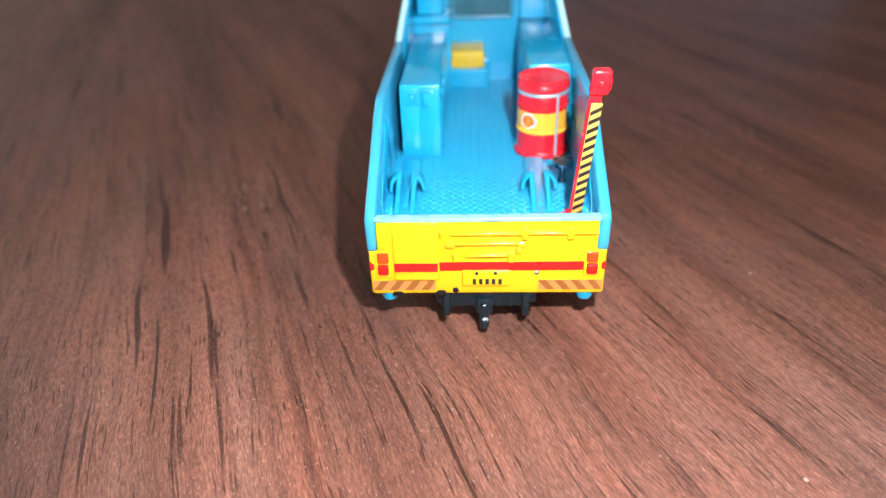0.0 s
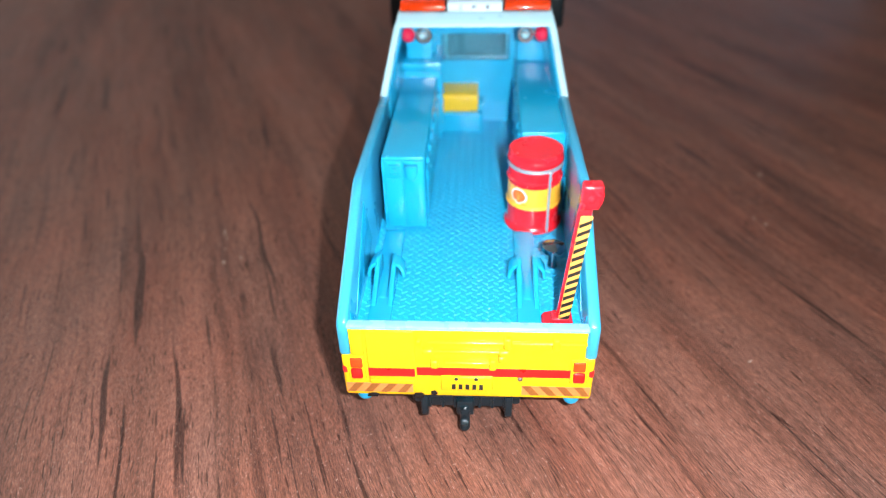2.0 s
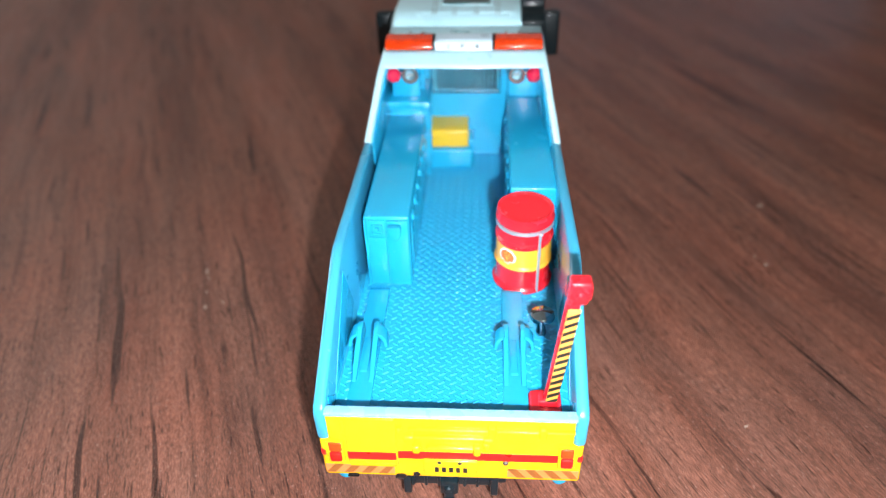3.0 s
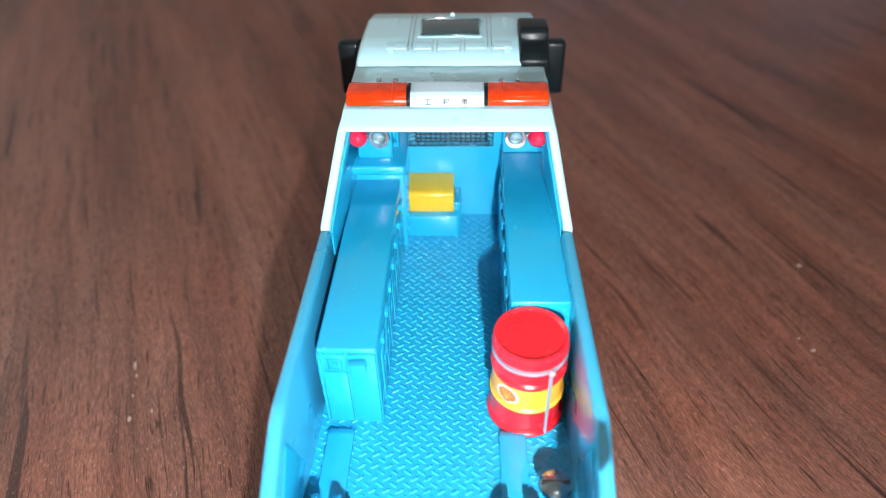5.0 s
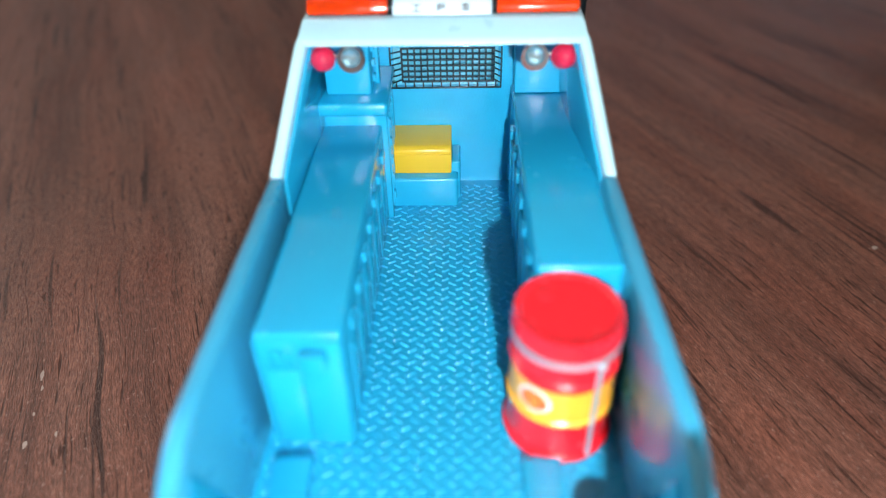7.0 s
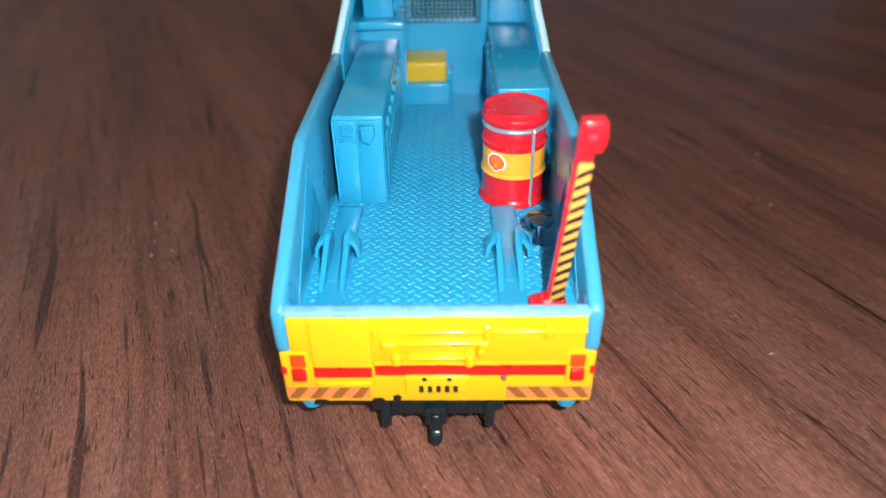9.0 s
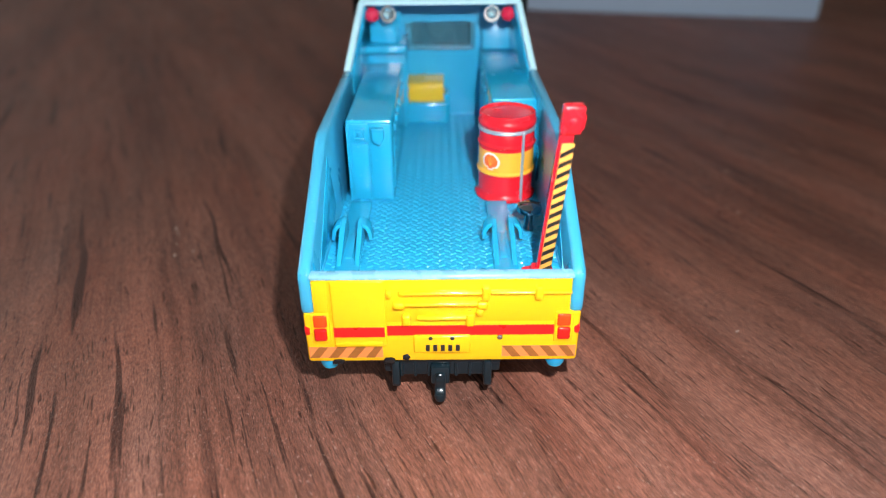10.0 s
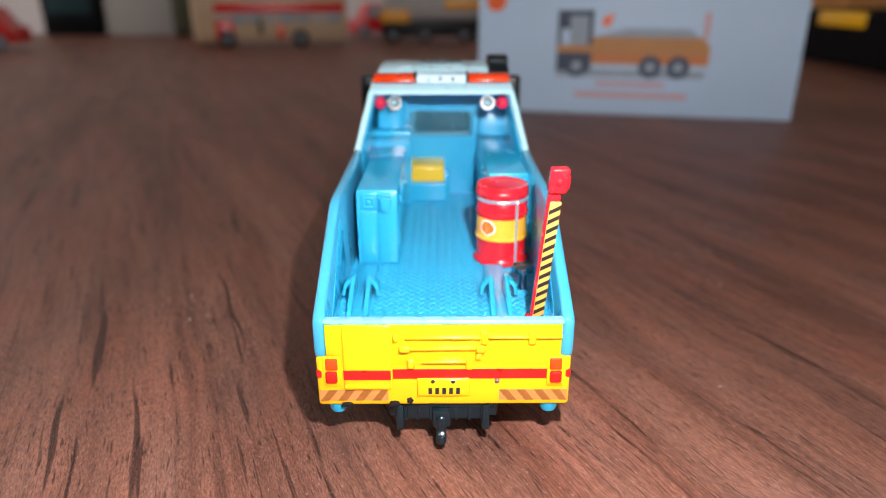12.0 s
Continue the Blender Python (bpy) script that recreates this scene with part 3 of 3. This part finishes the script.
        part("foot", lathe([(0.05, 0), (0.1, 0.02), (0.125, 0.08), (0.125, 0.16)], (s * 1.4, 0.16, 0.56)), BLUE, truck, "blue rounded foot")
    plate = part("plate_block", box(-0.345, 0.335, -0.04, 0.03, 0.88, 1.135, 0.022, 3), YELLOW, lower, "raised yellow plate with a black printed mark")
    for k in range(5):
        x = -0.2 + k * 0.09
        part("printed_bar", box(x, x + 0.05, -0.043, -0.03, 0.915, 1.01), INK, plate, "black printed bar", False)
    for x in (-0.14, 0.12):
        part("pin_hole", dome((x, -0.034, 1.1), (0, -1, 0), 0.03, 0.016, 12), INK, plate, "black dot")
    part("rivet", dome((0.69, 0.0, 1.09), (0, -1, 0), 0.04, 0.03, 14), CHROME, lower, "small silver rivet")
    for x, z, w, h in ((-1.27, 0.742, 0.16, 0.07), (-0.65, 0.752, 0.15, 0.09)):
        part("paint_chip", prism([(x - w / 2, z - h / 2), (x + w * 0.45, z - h / 2), (x + w / 2, z + h * 0.3), (x + w * 0.2, z + h / 2), (x - w * 0.35, z + h * 0.42)], -0.016, 0.06, "y", 0.012), CHIP, lower, "black chip in the paint")
    part("paint_chip", lathe([(0.055, 0), (0.045, 0.01), (0.02, 0.02), (0, 0.018)], (-0.44, 0.004, 0.793), (0, -1, 0), 5), CHIP, lower, "black chip in the paint")


tailgate()


# underside, hitch, wheels
def underside():
    ch = part("chassis", box(-0.72, 0.72, 0.3, 9.3, 0.5, 0.85, 0.04), CHASSIS, truck, "dark plastic chassis")
    hitch = part("hitch_beam", box(-0.56, 0.56, 0.1, 0.32, 0.43, 0.72, 0.03), CHASSIS, ch, "dark plastic towing beam")
    for x0, x1 in ((-0.73, -0.56), (0.56, 0.72)):
        part("beam_end", box(x0, x1, 0.12, 0.32, 0.47, 0.7, 0.03), CHASSIS, hitch)
    part("beam_ledge", box(-0.72, 0.72, 0.075, 0.13, 0.63, 0.7, 0.018), CHASSIS, hitch)
    for k in range(-3, 4):
        part("beam_rib", box(k * 0.17 - 0.02, k * 0.17 + 0.02, 0.075, 0.12, 0.43, 0.7, 0.012), CHASSIS, hitch)
    for x in (-0.58, 0.56):
        part("bracket", prism([(0.02, 0.7), (0.2, 0.7), (0.2, 0.42), (0.14, 0.3), (0.05, 0.29), (0.02, 0.35)], x - 0.05, x + 0.05, "x", 0.022), CHASSIS, hitch)
    block = part("hook_block", box(-0.15, 0.09, 0.0, 0.14, 0.36, 0.62, 0.03), CHASSIS, hitch)
    part("hook", prism([(-0.02, 0.55), (0.1, 0.55), (0.1, 0.3), (0.06, 0.15), (-0.04, 0.13), (-0.1, 0.2), (-0.08, 0.3), (-0.03, 0.34), (-0.06, 0.46)], -0.1, 0.035, "x", 0.03, 3), CHASSIS, hitch)
    part("pin", lathe([(0.06, 0), (0.06, 0.03), (0.04, 0.05), (0, 0.052)], (-0.033, 0.0, 0.5), (0, -1, 0), 14), CHASSIS, block)
    part("ball", lathe([(0.02, -0.07), (0.06, -0.05), (0.075, 0), (0.06, 0.05), (0.02, 0.07)], (-0.033, -0.05, 0.22), (0, 0, 1), 16), CHASSIS, hitch)
    for y in (2.0, 3.4, 8.1):
        part("axle", rod((-1.3, y, 0.56), (1.3, y, 0.56), 0.07), CHASSIS, ch)
        for s in (-1, 1):
            wheel = part("wheel", lathe([(0.3, -0.2), (0.5, -0.2), (0.56, -0.14), (0.56, 0.14), (0.5, 0.2), (0.3, 0.2)], (s * 1.3, y, 0.56), (1, 0, 0), 32), RUBBER, truck, "black rubber wheel")
            part("rim", lathe([(0.3, 0), (0.26, 0.02), (0.1, -0.04), (0, -0.04)], (s * 1.5, y, 0.56), (s, 0, 0), 20), STEEL, wheel, "grey rim")


underside()


# arch lamps and light bar
def lamps():
    for s in (-1, 1):
        hold = part("lamp_bracket", rod((s * 1.3, 5.82, 3.79), (s * 0.78, 5.82, 3.79), 0.035), CHROME, truck, "chrome lamp bracket")
        part("stem", rod((s * 0.9, 5.82, 3.79), (s * 0.9, 5.82, 3.99), 0.04), CHROME, hold)
        a = Vector((0, -1, 0.12)).normalized()
        part("jewel", dome((s * 1.19, 5.76, 3.78), a, 0.125, 0.12), JEWEL_RED, hold, "red glass lamp")
        part("backing", lathe([(0.08, -0.08), (0.125, -0.05), (0.128, 0.005)], (s * 1.19, 5.76, 3.78), a, 24), JEWEL_RED, hold)
        part("bezel", lathe([(0.07, -0.1), (0.13, -0.05), (0.145, 0.0), (0.135, 0.03), (0.115, 0.03)], (s * 0.905, 5.76, 3.78), a, 24), CHROME, hold, "chrome bezel")
        part("mirror", lathe([(0.11, 0.0), (0.08, -0.03), (0.0, -0.045)], (s * 0.905, 5.755, 3.785), a, 20), CHROME, hold, "chrome reflector")
        part("jewel", dome((s * 0.905, 5.76, 3.8), a, 0.11, 0.09), JEWEL_CLEAR, hold, "clear glass lamp")
    bar = part("light_bar", box(-1.33, 1.33, 5.98, 6.5, 4.13, 4.16, 0.01), BLACK, truck, "roof light bar with orange ends and white centre")
    prof = [(5.95, 4.14), (5.95, 4.21), (6.0, 4.27), (6.08, 4.3), (6.32, 4.3), (6.42, 4.27), (6.48, 4.21), (6.48, 4.14)]
    for s in (-1, 1):
        lo, hi = sorted((s * 0.52, s * 1.335))
        end = part("beacon", prism(prof, lo, hi, "x", 0.03, 2), BEACON, bar, "orange-red clear beacon cover")
        lo, hi = sorted((s * 0.7, s * 0.74))
        part("band", prism([(y - 0.012 if y < 6.2 else y + 0.012, z + 0.012) for y, z in prof], lo, hi, "x", 0.008), BEACON, end)
        # chrome dots added to imitate white glints on the cover
        for x in (0.8, 0.88, 0.96, 1.04):
            part("brightener", dome((s * x, 6.0, 4.18), (0, -0.7, 0.7), 0.03, 0.03, 10), CHROME, end)
        for x in (0.62, 1.18):
            part("reflector", lathe([(0.03, 0), (0.09, 0.05), (0.09, 0.1), (0.0, 0.11)], (s * x, 6.2, 4.16), n=14), CHROME, end)
        lo, hi = sorted((s * 0.485, s * 0.535))
        part("end_clip", prism([(5.94, 4.15), (5.94, 4.22), (6.0, 4.3), (6.12, 4.35), (6.26, 4.33), (6.36, 4.28), (6.36, 4.15)], lo, hi, "x", 0.015), BLACK, bar, "black clip")
        for x in (0.72, 0.95):
            part("knob", box(s * x - 0.03, s * x + 0.03, 6.47, 6.54, 4.14, 4.27, 0.015), SEAM, bar)
    sign = part("sign", prism([(5.925, 4.14), (5.93, 4.16), (5.98, 4.27), (6.06, 4.3), (6.32, 4.3), (6.42, 4.27), (6.47, 4.2), (6.47, 4.14)], -0.485, 0.485, "x", 0.012), SIGN_WHITE, bar, "white sign box with three black characters")
    for k, ch in enumerate("\u5de5\u7a0b\u8eca"):
        cu = bpy.data.curves.new("character", "FONT")
        cu.body, cu.size, cu.align_x, cu.align_y, cu.extrude = ch, 0.095 * U, "CENTER", "CENTER", 0.002 * U
        cu.offset = 0.0014 * U
        tmp = new("character", cu)
        me = bpy.data.meshes.new_from_object(tmp.evaluated_get(bpy.context.evaluated_depsgraph_get()))
        bpy.data.objects.remove(tmp)
        me.name = "character"
        me.materials.clear()
        me.materials.append(INK)
        ob = new("character", me)
        ob.parent = sign
        ob.matrix_local = pose((-0.25 + k * 0.24) * U, 5.94 * U, 4.203 * U, 65.6, 0, 0)


lamps()


# cab
def cab():
    prof = [(7.24, 1.0), (7.24, 4.1), (7.32, 4.19), (7.5, 4.27), (7.8, 4.31), (8.6, 4.31), (9.0, 4.25), (9.35, 4.05), (9.5, 3.7), (9.62, 2.4), (9.62, 0.6), (7.24, 0.6)]
    body = prism(prof, -1.56, 1.56, "x", 0.09, 3)

    def slim(co):
        co.x *= 1 - 0.1 * max(0.0, co.z - 3.0) - 0.05 * max(0.0, co.y - 8.4)
        return co

    c = part("cab", tapered(body, slim), WHITE, truck, "white cab with dark roof hatch")
    hatch = part("roof_hatch", box(-0.46, 0.46, 7.86, 8.5, 4.29, 4.335, 0.05, 3), GLASS_DARK, c, "dark green-blue roof hatch")
    part("hatch_frame", box(-0.5, 0.5, 7.82, 8.54, 4.28, 4.322, 0.03, 2), WHITE, c)
    for x in (-0.62, -0.56, 0.56, 0.62):
        part("roof_seam", box(x - 0.006, x + 0.006, 7.45, 8.7, 4.2, 4.316, 0.0), SEAM, c, "grey joint line")
    for x in (-0.25, -0.19, 0.16, 0.22):
        part("roof_seam", prism([(7.44, 4.2), (7.44, 4.257), (7.5, 4.276), (7.74, 4.308), (7.74, 4.2)], x - 0.006, x + 0.006, "x"), SEAM, c, "grey joint line")
    for x0, x1 in ((-0.94, -0.66), (-0.52, -0.28), (-0.16, 0.13), (0.25, 0.52), (0.66, 0.92)):
        part("roof_pad", prism([(7.5, 4.22), (7.5, 4.276), (7.7, 4.304), (7.7, 4.22)], x0, x1, "x", 0.006), WHITE, c)
    for x in (-0.86, 0.86):
        part("roof_rib", prism([(7.42, 4.2), (7.42, 4.245), (7.55, 4.29), (8.6, 4.322), (8.7, 4.3), (8.7, 4.2)], x - 0.05, x + 0.05, "x", 0.015), WHITE, c)
    part("aerial_base", dome((0.02, 8.75, 4.29), (0, 0, 1), 0.04, 0.06, 12), WHITE, c)
    for s in (-1, 1):
        lo, hi = sorted((s * 1.5, s * 1.84))
        mir = part("mirror", box(lo, hi, 8.35, 8.6, 3.1, 4.0, 0.06, 3), BLACK, c, "black door mirror")
        part("mirror_arm", rod((s * 1.25, 8.7, 3.95), (s * 1.65, 8.5, 3.92), 0.05), BLACK, mir)
        part("mirror_arm", rod((s * 1.35, 8.7, 3.2), (s * 1.65, 8.5, 3.22), 0.05), BLACK, mir)
    part("air_intake", prism([(7.26, 3.0), (7.26, 4.18), (7.38, 4.28), (7.6, 4.33), (7.62, 4.44), (7.68, 4.51), (8.08, 4.51), (8.12, 4.45), (8.12, 4.2), (7.9, 4.1), (7.9, 3.0)], 1.02, 1.46, "x", 0.04, 2), BLACK, c, "black air intake stack")


cab()


# ---- things in the bed ----
def drum():
    d = thing("oil_drum", (0.985, 3.1, 1.57), "red toy oil drum with yellow band and silver strap", "oil drum")
    part("body", lathe([(0.4, 0.0), (0.455, 0.02), (0.46, 0.06), (0.42, 0.1), (0.41, 0.14), (0.41, 0.42), (0.432, 0.44), (0.432, 0.465), (0.41, 0.49), (0.41, 0.84), (0.434, 0.865), (0.434, 0.885), (0.41, 0.91), (0.41, 1.06), (0.395, 1.08), (0.395, 1.12), (0.41, 1.135), (0.43, 1.16), (0.434, 1.2), (0.425, 1.23), (0.415, 1.25), (0.42, 1.29), (0.412, 1.318), (0.395, 1.325), (0.378, 1.312), (0.36, 1.295), (0.2, 1.288), (0, 1.285)], n=56), RED, d, "glossy red drum body")
    part("band", lathe([(0.4, 0.43), (0.415, 0.425), (0.437, 0.442), (0.437, 0.464), (0.415, 0.49), (0.415, 0.8), (0.4, 0.8)], n=56), AMBER, d, "yellow-orange painted band")
    strap = part("strap", lathe([(0.395, 1.065), (0.422, 1.07), (0.43, 1.09), (0.422, 1.115), (0.395, 1.12)], n=56), STEEL, d, "silver strap")
    a = radians(-62)
    r = 0.44
    x, y = r * math.cos(a), r * math.sin(a)
    part("clamp_rod", rod((x, y, 0.03), (x, y, 1.12), 0.022), STEEL, strap, "silver clamp rod")
    part("clamp_head", dome((x, y, 1.09), (0, 0, 1), 0.045, 0.05, 14), STEEL, strap)
    part("bung", lathe([(0.07, 1.28), (0.07, 1.3), (0.05, 1.304), (0, 1.304)], (-0.15, 0.18, 0), n=16), RED, d)
    # curved badge: a pale disc with a ribbed orange fan on it
    def badge(name, rad, radius, outline, m, parent, label, deg=-128):
        bmx = bmesh.new()
        mid = radians(deg)
        n = len(outline)
        vs = []
        for rr in (0.0, 0.5, 1.0):
            for u, v in outline:
                t = mid + u * rr * rad / radius
                vs.append(bmx.verts.new((radius * math.cos(t), radius * math.sin(t), 0.645 + v * rr * rad)))
        bmx.verts.ensure_lookup_table()
        for k in range(n):
            j = (k + 1) % n
            bmx.faces.new((vs[k + n], vs[j + n], vs[j + 2 * n], vs[k + 2 * n]))
        bmx.faces.new([vs[k + n] for k in range(n)])
        return part(name, bmx, m, parent, label)

    fan = [(-0.28, -0.85), (0.28, -0.85), (0.32, -0.62), (0.75, -0.55)]
    for k in range(9):
        t = radians(-12 + 204 * k / 8)
        q = 1.0 + (0.04 if k % 2 else 0.0)
        fan.append((q * math.cos(t), q * 0.95 * math.sin(t)))
    fan += [(-0.75, -0.55), (-0.32, -0.62)]
    b = badge("badge", 0.15, 0.4185, fan, LOGO_WHITE, d, "pale fan-shaped badge")
    badge("badge_fan", 0.12, 0.4215, fan, LOGO_ORANGE, b, "orange fan shape")
    for k in range(-2, 3):
        t = radians(90 + k * 30)
        line = [(0.04 * math.sin(t) + 0.0, -0.6), (0.95 * math.cos(t) + 0.04 * math.sin(t), 0.9 * math.sin(t)), (0.95 * math.cos(t) - 0.06 * math.sin(t), 0.9 * math.sin(t)), (-0.04 * math.sin(t), -0.6)]
        bmx = bmesh.new()
        vs = [bmx.verts.new((0.4235 * math.cos(radians(-128) + u * 0.11 / 0.4235), 0.4235 * math.sin(radians(-128) + u * 0.11 / 0.4235), 0.645 + v * 0.11)) for u, v in line]
        bmx.faces.new(vs)
        part("badge_rib", bmx, AMBER, b)


drum()


def marker():
    """A leaning red post with a striped board and a square cap."""
    m = thing("marker_post", (1.17, 0.5, 1.57), "leaning red marker post with yellow and black striped board", "marker post")
    shear = lambda co: Vector((co.x + 0.077 * co.z, co.y - 0.085 * co.z, co.z))
    part("base", prism([(-0.2, 0.0), (-0.17, 0.07), (-0.05, 0.1), (0.2, 0.1), (0.23, 0.0)], -0.16, 0.22, "y", 0.025, 3), RED, m)
    part("socket", box(-0.08, 0.15, -0.08, 0.12, 0.08, 0.2, 0.035, 3), RED, m)
    part("frame", tapered(box(-0.045, 0.115, -0.03, 0.06, 0.02, 2.1, 0.025), shear), RED, m, "red post")
    board = part("board", tapered(box(-0.012, 0.13, -0.05, -0.02, 0.1, 1.84, 0.012), shear), BOARD, m, "yellow board with slanting black stripes")
    for k in range(13):
        z = 0.13 + k * 0.128
        pts = [(-0.009, z), (0.127, z + 0.075), (0.127, z + 0.135), (-0.009, z + 0.06)]
        part("stripe", tapered(prism(pts, -0.054, -0.045, "y"), shear), INK, board, "black stripe", False)
    cap = part("cap", tapered(box(-0.055, 0.17, -0.09, 0.09, 1.95, 2.27, 0.032, 3), shear), RED, m, "red cap")
    part("cap_knob", tapered(dome((0.06, -0.09, 2.1), (0, -1, 0), 0.05, 0.03, 12), shear), RED, cap)
    part("cap_side", tapered(box(0.12, 0.2, -0.06, 0.06, 1.99, 2.17, 0.03), shear), RED, cap)


marker()


# ---- things further off on the table ----
def package():
    p = thing("package_box", (2.0, 28.5, 0), "pale grey-blue card box printed with a lorry", "box", turn=-14.0)
    part("carton", box(0, 15.3, 0, 5.5, 0, 7.6, 0.06), CARD, p)
    art = part("printed_lorry", prism([(5.7, 2.45), (11.2, 2.45), (11.25, 3.3), (10.9, 3.75), (5.7, 3.75)], -0.012, 0.01, "y"), PRINT_TAN, p, "tan and orange lorry print", False)
    part("printed_band", box(5.7, 11.22, -0.018, 0.0, 2.5, 2.95), PRINT_ORANGE, art, "", False)
    part("printed_cab", prism([(4.0, 2.1), (5.7, 2.1), (5.7, 3.1), (4.0, 3.1)], -0.012, 0.01, "y"), PRINT_NAVY, art, "", False)
    part("printed_band", box(4.0, 5.7, -0.018, 0.0, 3.0, 3.35), PRINT_TAN, art, "", False)
    for b in ((4.0, 4.2, 3.35, 4.75), (5.5, 5.72, 3.35, 5.0), (4.0, 5.7, 4.72, 4.98), (4.2, 4.6, 4.1, 4.72)):
        part("printed_line", box(b[0], b[1], -0.012, 0.01, b[2], b[3]), PRINT_NAVY, art, "", False)
    part("printed_line", box(4.6, 5.5, -0.01, 0.01, 3.35, 4.72), PRINT_GREY, art, "", False)
    part("printed_line", prism([(5.8, 3.75), (7.3, 4.15), (10.2, 4.15), (10.8, 3.75)], -0.008, 0.01, "y"), PRINT_GREY, art, "", False)
    part("printed_line", box(4.0, 11.1, -0.008, 0.01, 1.85, 2.2), PRINT_GREY, art, "", False)
    for u in (5.0, 8.55, 9.85):
        part("printed_wheel", lathe([(0.55, 0), (0.55, 0.024), (0.25, 0.026)], (u, 0.005, 2.35), (0, -1, 0), 24), PRINT_NAVY, art, "", False)
        part("printed_hub", lathe([(0.25, 0), (0.25, 0.033)], (u, 0.005, 2.35), (0, -1, 0), 16), PRINT_GREY, art, "", False)
    part("printed_post", box(10.85, 11.1, -0.012, 0.01, 3.75, 4.9), PRINT_PINK, art, "", False)
    part("printed_mark", prism([(6.1, 4.3), (6.5, 4.2), (6.7, 4.9), (6.45, 4.75), (6.2, 4.7)], -0.012, 0.01, "y"), LOGO_ORANGE, p, "small orange mark", False)
    part("printed_mark", lathe([(0.5, 0), (0.5, 0.02)], (0.9, 0.005, 5.4), (0, -1, 0), 24), LOGO_ORANGE, p, "round orange mark", False)
    for u0, u1, z0, z1 in ((6.0, 9.3, 1.42, 1.62), (5.0, 10.4, 0.85, 1.1)):
        part("printed_bar", box(u0, u1, -0.01, 0.01, z0, z1), PRINT_PINK, p, "pale red printed line", False)


package()


def wheels_on(parent, spots, r, y, m=RUBBER):
    for x in spots:
        w = part("wheel", lathe([(r * 0.5, -0.25), (r * 0.9, -0.25), (r, -0.15), (r, 0.15), (r * 0.9, 0.25), (r * 0.5, 0.25)], (x, y, r), (0, -1, 0), 20), m, parent)
        part("hub", dome((x, y - 0.2, r), (0, -1, 0), r * 0.5, 0.1, 14), TYRE_GREY, w)


def bus():
    b = thing("toy_bus", (-27.0, 70.5, 0), "cream and red toy double-decker bus", "toy bus", turn=14.0)
    part("body", box(0, 17.0, 0, 4.2, 0.6, 8.0, 0.5, 3), CREAM, b, "cream bus body")
    part("red_band", box(2.4, 16.6, -0.06, 0.3, 3.7, 4.7, 0.05), RED, b, "red band")
    part("red_front", box(2.4, 4.4, -0.08, 0.3, 0.7, 2.9, 0.08), RED, b, "red lower panel")
    part("red_door", box(9.0, 9.9, -0.08, 0.3, 0.9, 2.4, 0.08), LAMP_ORANGE, b, "orange-red door")
    for k in range(8):
        x = 2.5 + k * 1.75
        part("window", box(x, x + 1.5, -0.05, 0.2, 2.6 if k else 3.0, 3.6, 0.06), GREY_BOX if k % 3 == 0 else PRINT_GREY, b, "grey window")
    part("doorway", box(7.0, 7.5, -0.05, 0.2, 1.3, 3.2, 0.05), OLIVE, b, "dark doorway")
    wheels_on(b, (3.6, 11.6), 0.95, -0.1)


bus()


def lorry():
    t = thing("toy_lorry", (-7.0, 78.0, 0), "orange and grey toy lorry on black wheels", "toy lorry", turn=5.0)
    part("chassis", box(0.2, 13.0, 0.1, 3.6, 0.7, 2.6, 0.1), BLACK, t)
    part("cab", box(0, 3.6, 0, 3.9, 2.3, 3.9, 0.3), AMBER, t, "orange cab")
    part("tank", box(0.6, 13.2, 0.2, 3.9, 2.6, 6.5, 0.6), GREY_BOX, t, "grey tank body")
    part("band", box(7.8, 13.3, -0.06, 0.4, 3.9, 5.0, 0.05), AMBER, t, "orange band")
    wheels_on(t, (1.5, 5.4, 10.2, 12.0), 0.95, 0.2)


lorry()


def small_car(name, at, m, label, turn):
    c = thing(name, at, label, "toy car", "toy cars on the table", turn)
    part("body", prism([(0, 0.7), (0.1, 2.2), (1.4, 2.6), (2.2, 4.4), (5.2, 4.4), (6.4, 2.6), (7.4, 2.3), (7.5, 0.7)], 0, 3.4, "y", 0.2, 2), m, c)
    part("window", prism([(2.0, 2.7), (2.6, 4.1), (4.9, 4.1), (5.8, 2.7)], -0.03, 0.1, "y", 0.02), PRINT_GREY, c, "pale window")
    wheels_on(c, (1.7, 5.8), 0.8, 0.0, TYRE_GREY)


small_car("toy_car", (-52.6, 68.0, 0), LAMP_RED, "bright red toy car with pale wheels", 0)
small_car("toy_car", (-11.6, 88.0, 0), RED, "dark red toy car with pale wheels", 20)
blk = thing("black_case", (33.5, 30.0, 0), "black fabric case with a yellow label and brown top", "case")
part("body", box(0, 26, 0, 30, 0, 4.4, 0.5, 3), BLACK_CLOTH, blk)
part("label", box(-0.1, 0.2, 18, 25, 3.1, 4.3, 0.05), YELLOW, blk, "yellow label")
part("top_box", box(1.5, 14, 24, 29.8, 4.4, 11, 0.3), PRINT_TAN, blk, "brown box on top")
dark = thing("black_speaker", (-56.8, 95.0, 0), "small black box-shaped speaker", "speaker")
part("body", box(0, 8, 0, 6, 0, 14, 0.4, 3), BLACK, dark)
part("panel", box(0.8, 7.2, -0.08, 0.1, 3.0, 13, 0.05), GLASS_DARK, dark)
pale = thing("grey_box", (-48.0, 95.5, 0), "pale grey card box", "box")
part("carton", box(0, 10.0, 0, 5, 0, 13, 0.2), GREY_BOX, pale)
olive = thing("olive_bag", (-37.8, 93.0, 0), "dark olive soft bag by the wall", "bag")
part("body", box(0, 7.5, 0, 6, 0, 12, 1.2, 3), OLIVE, olive)
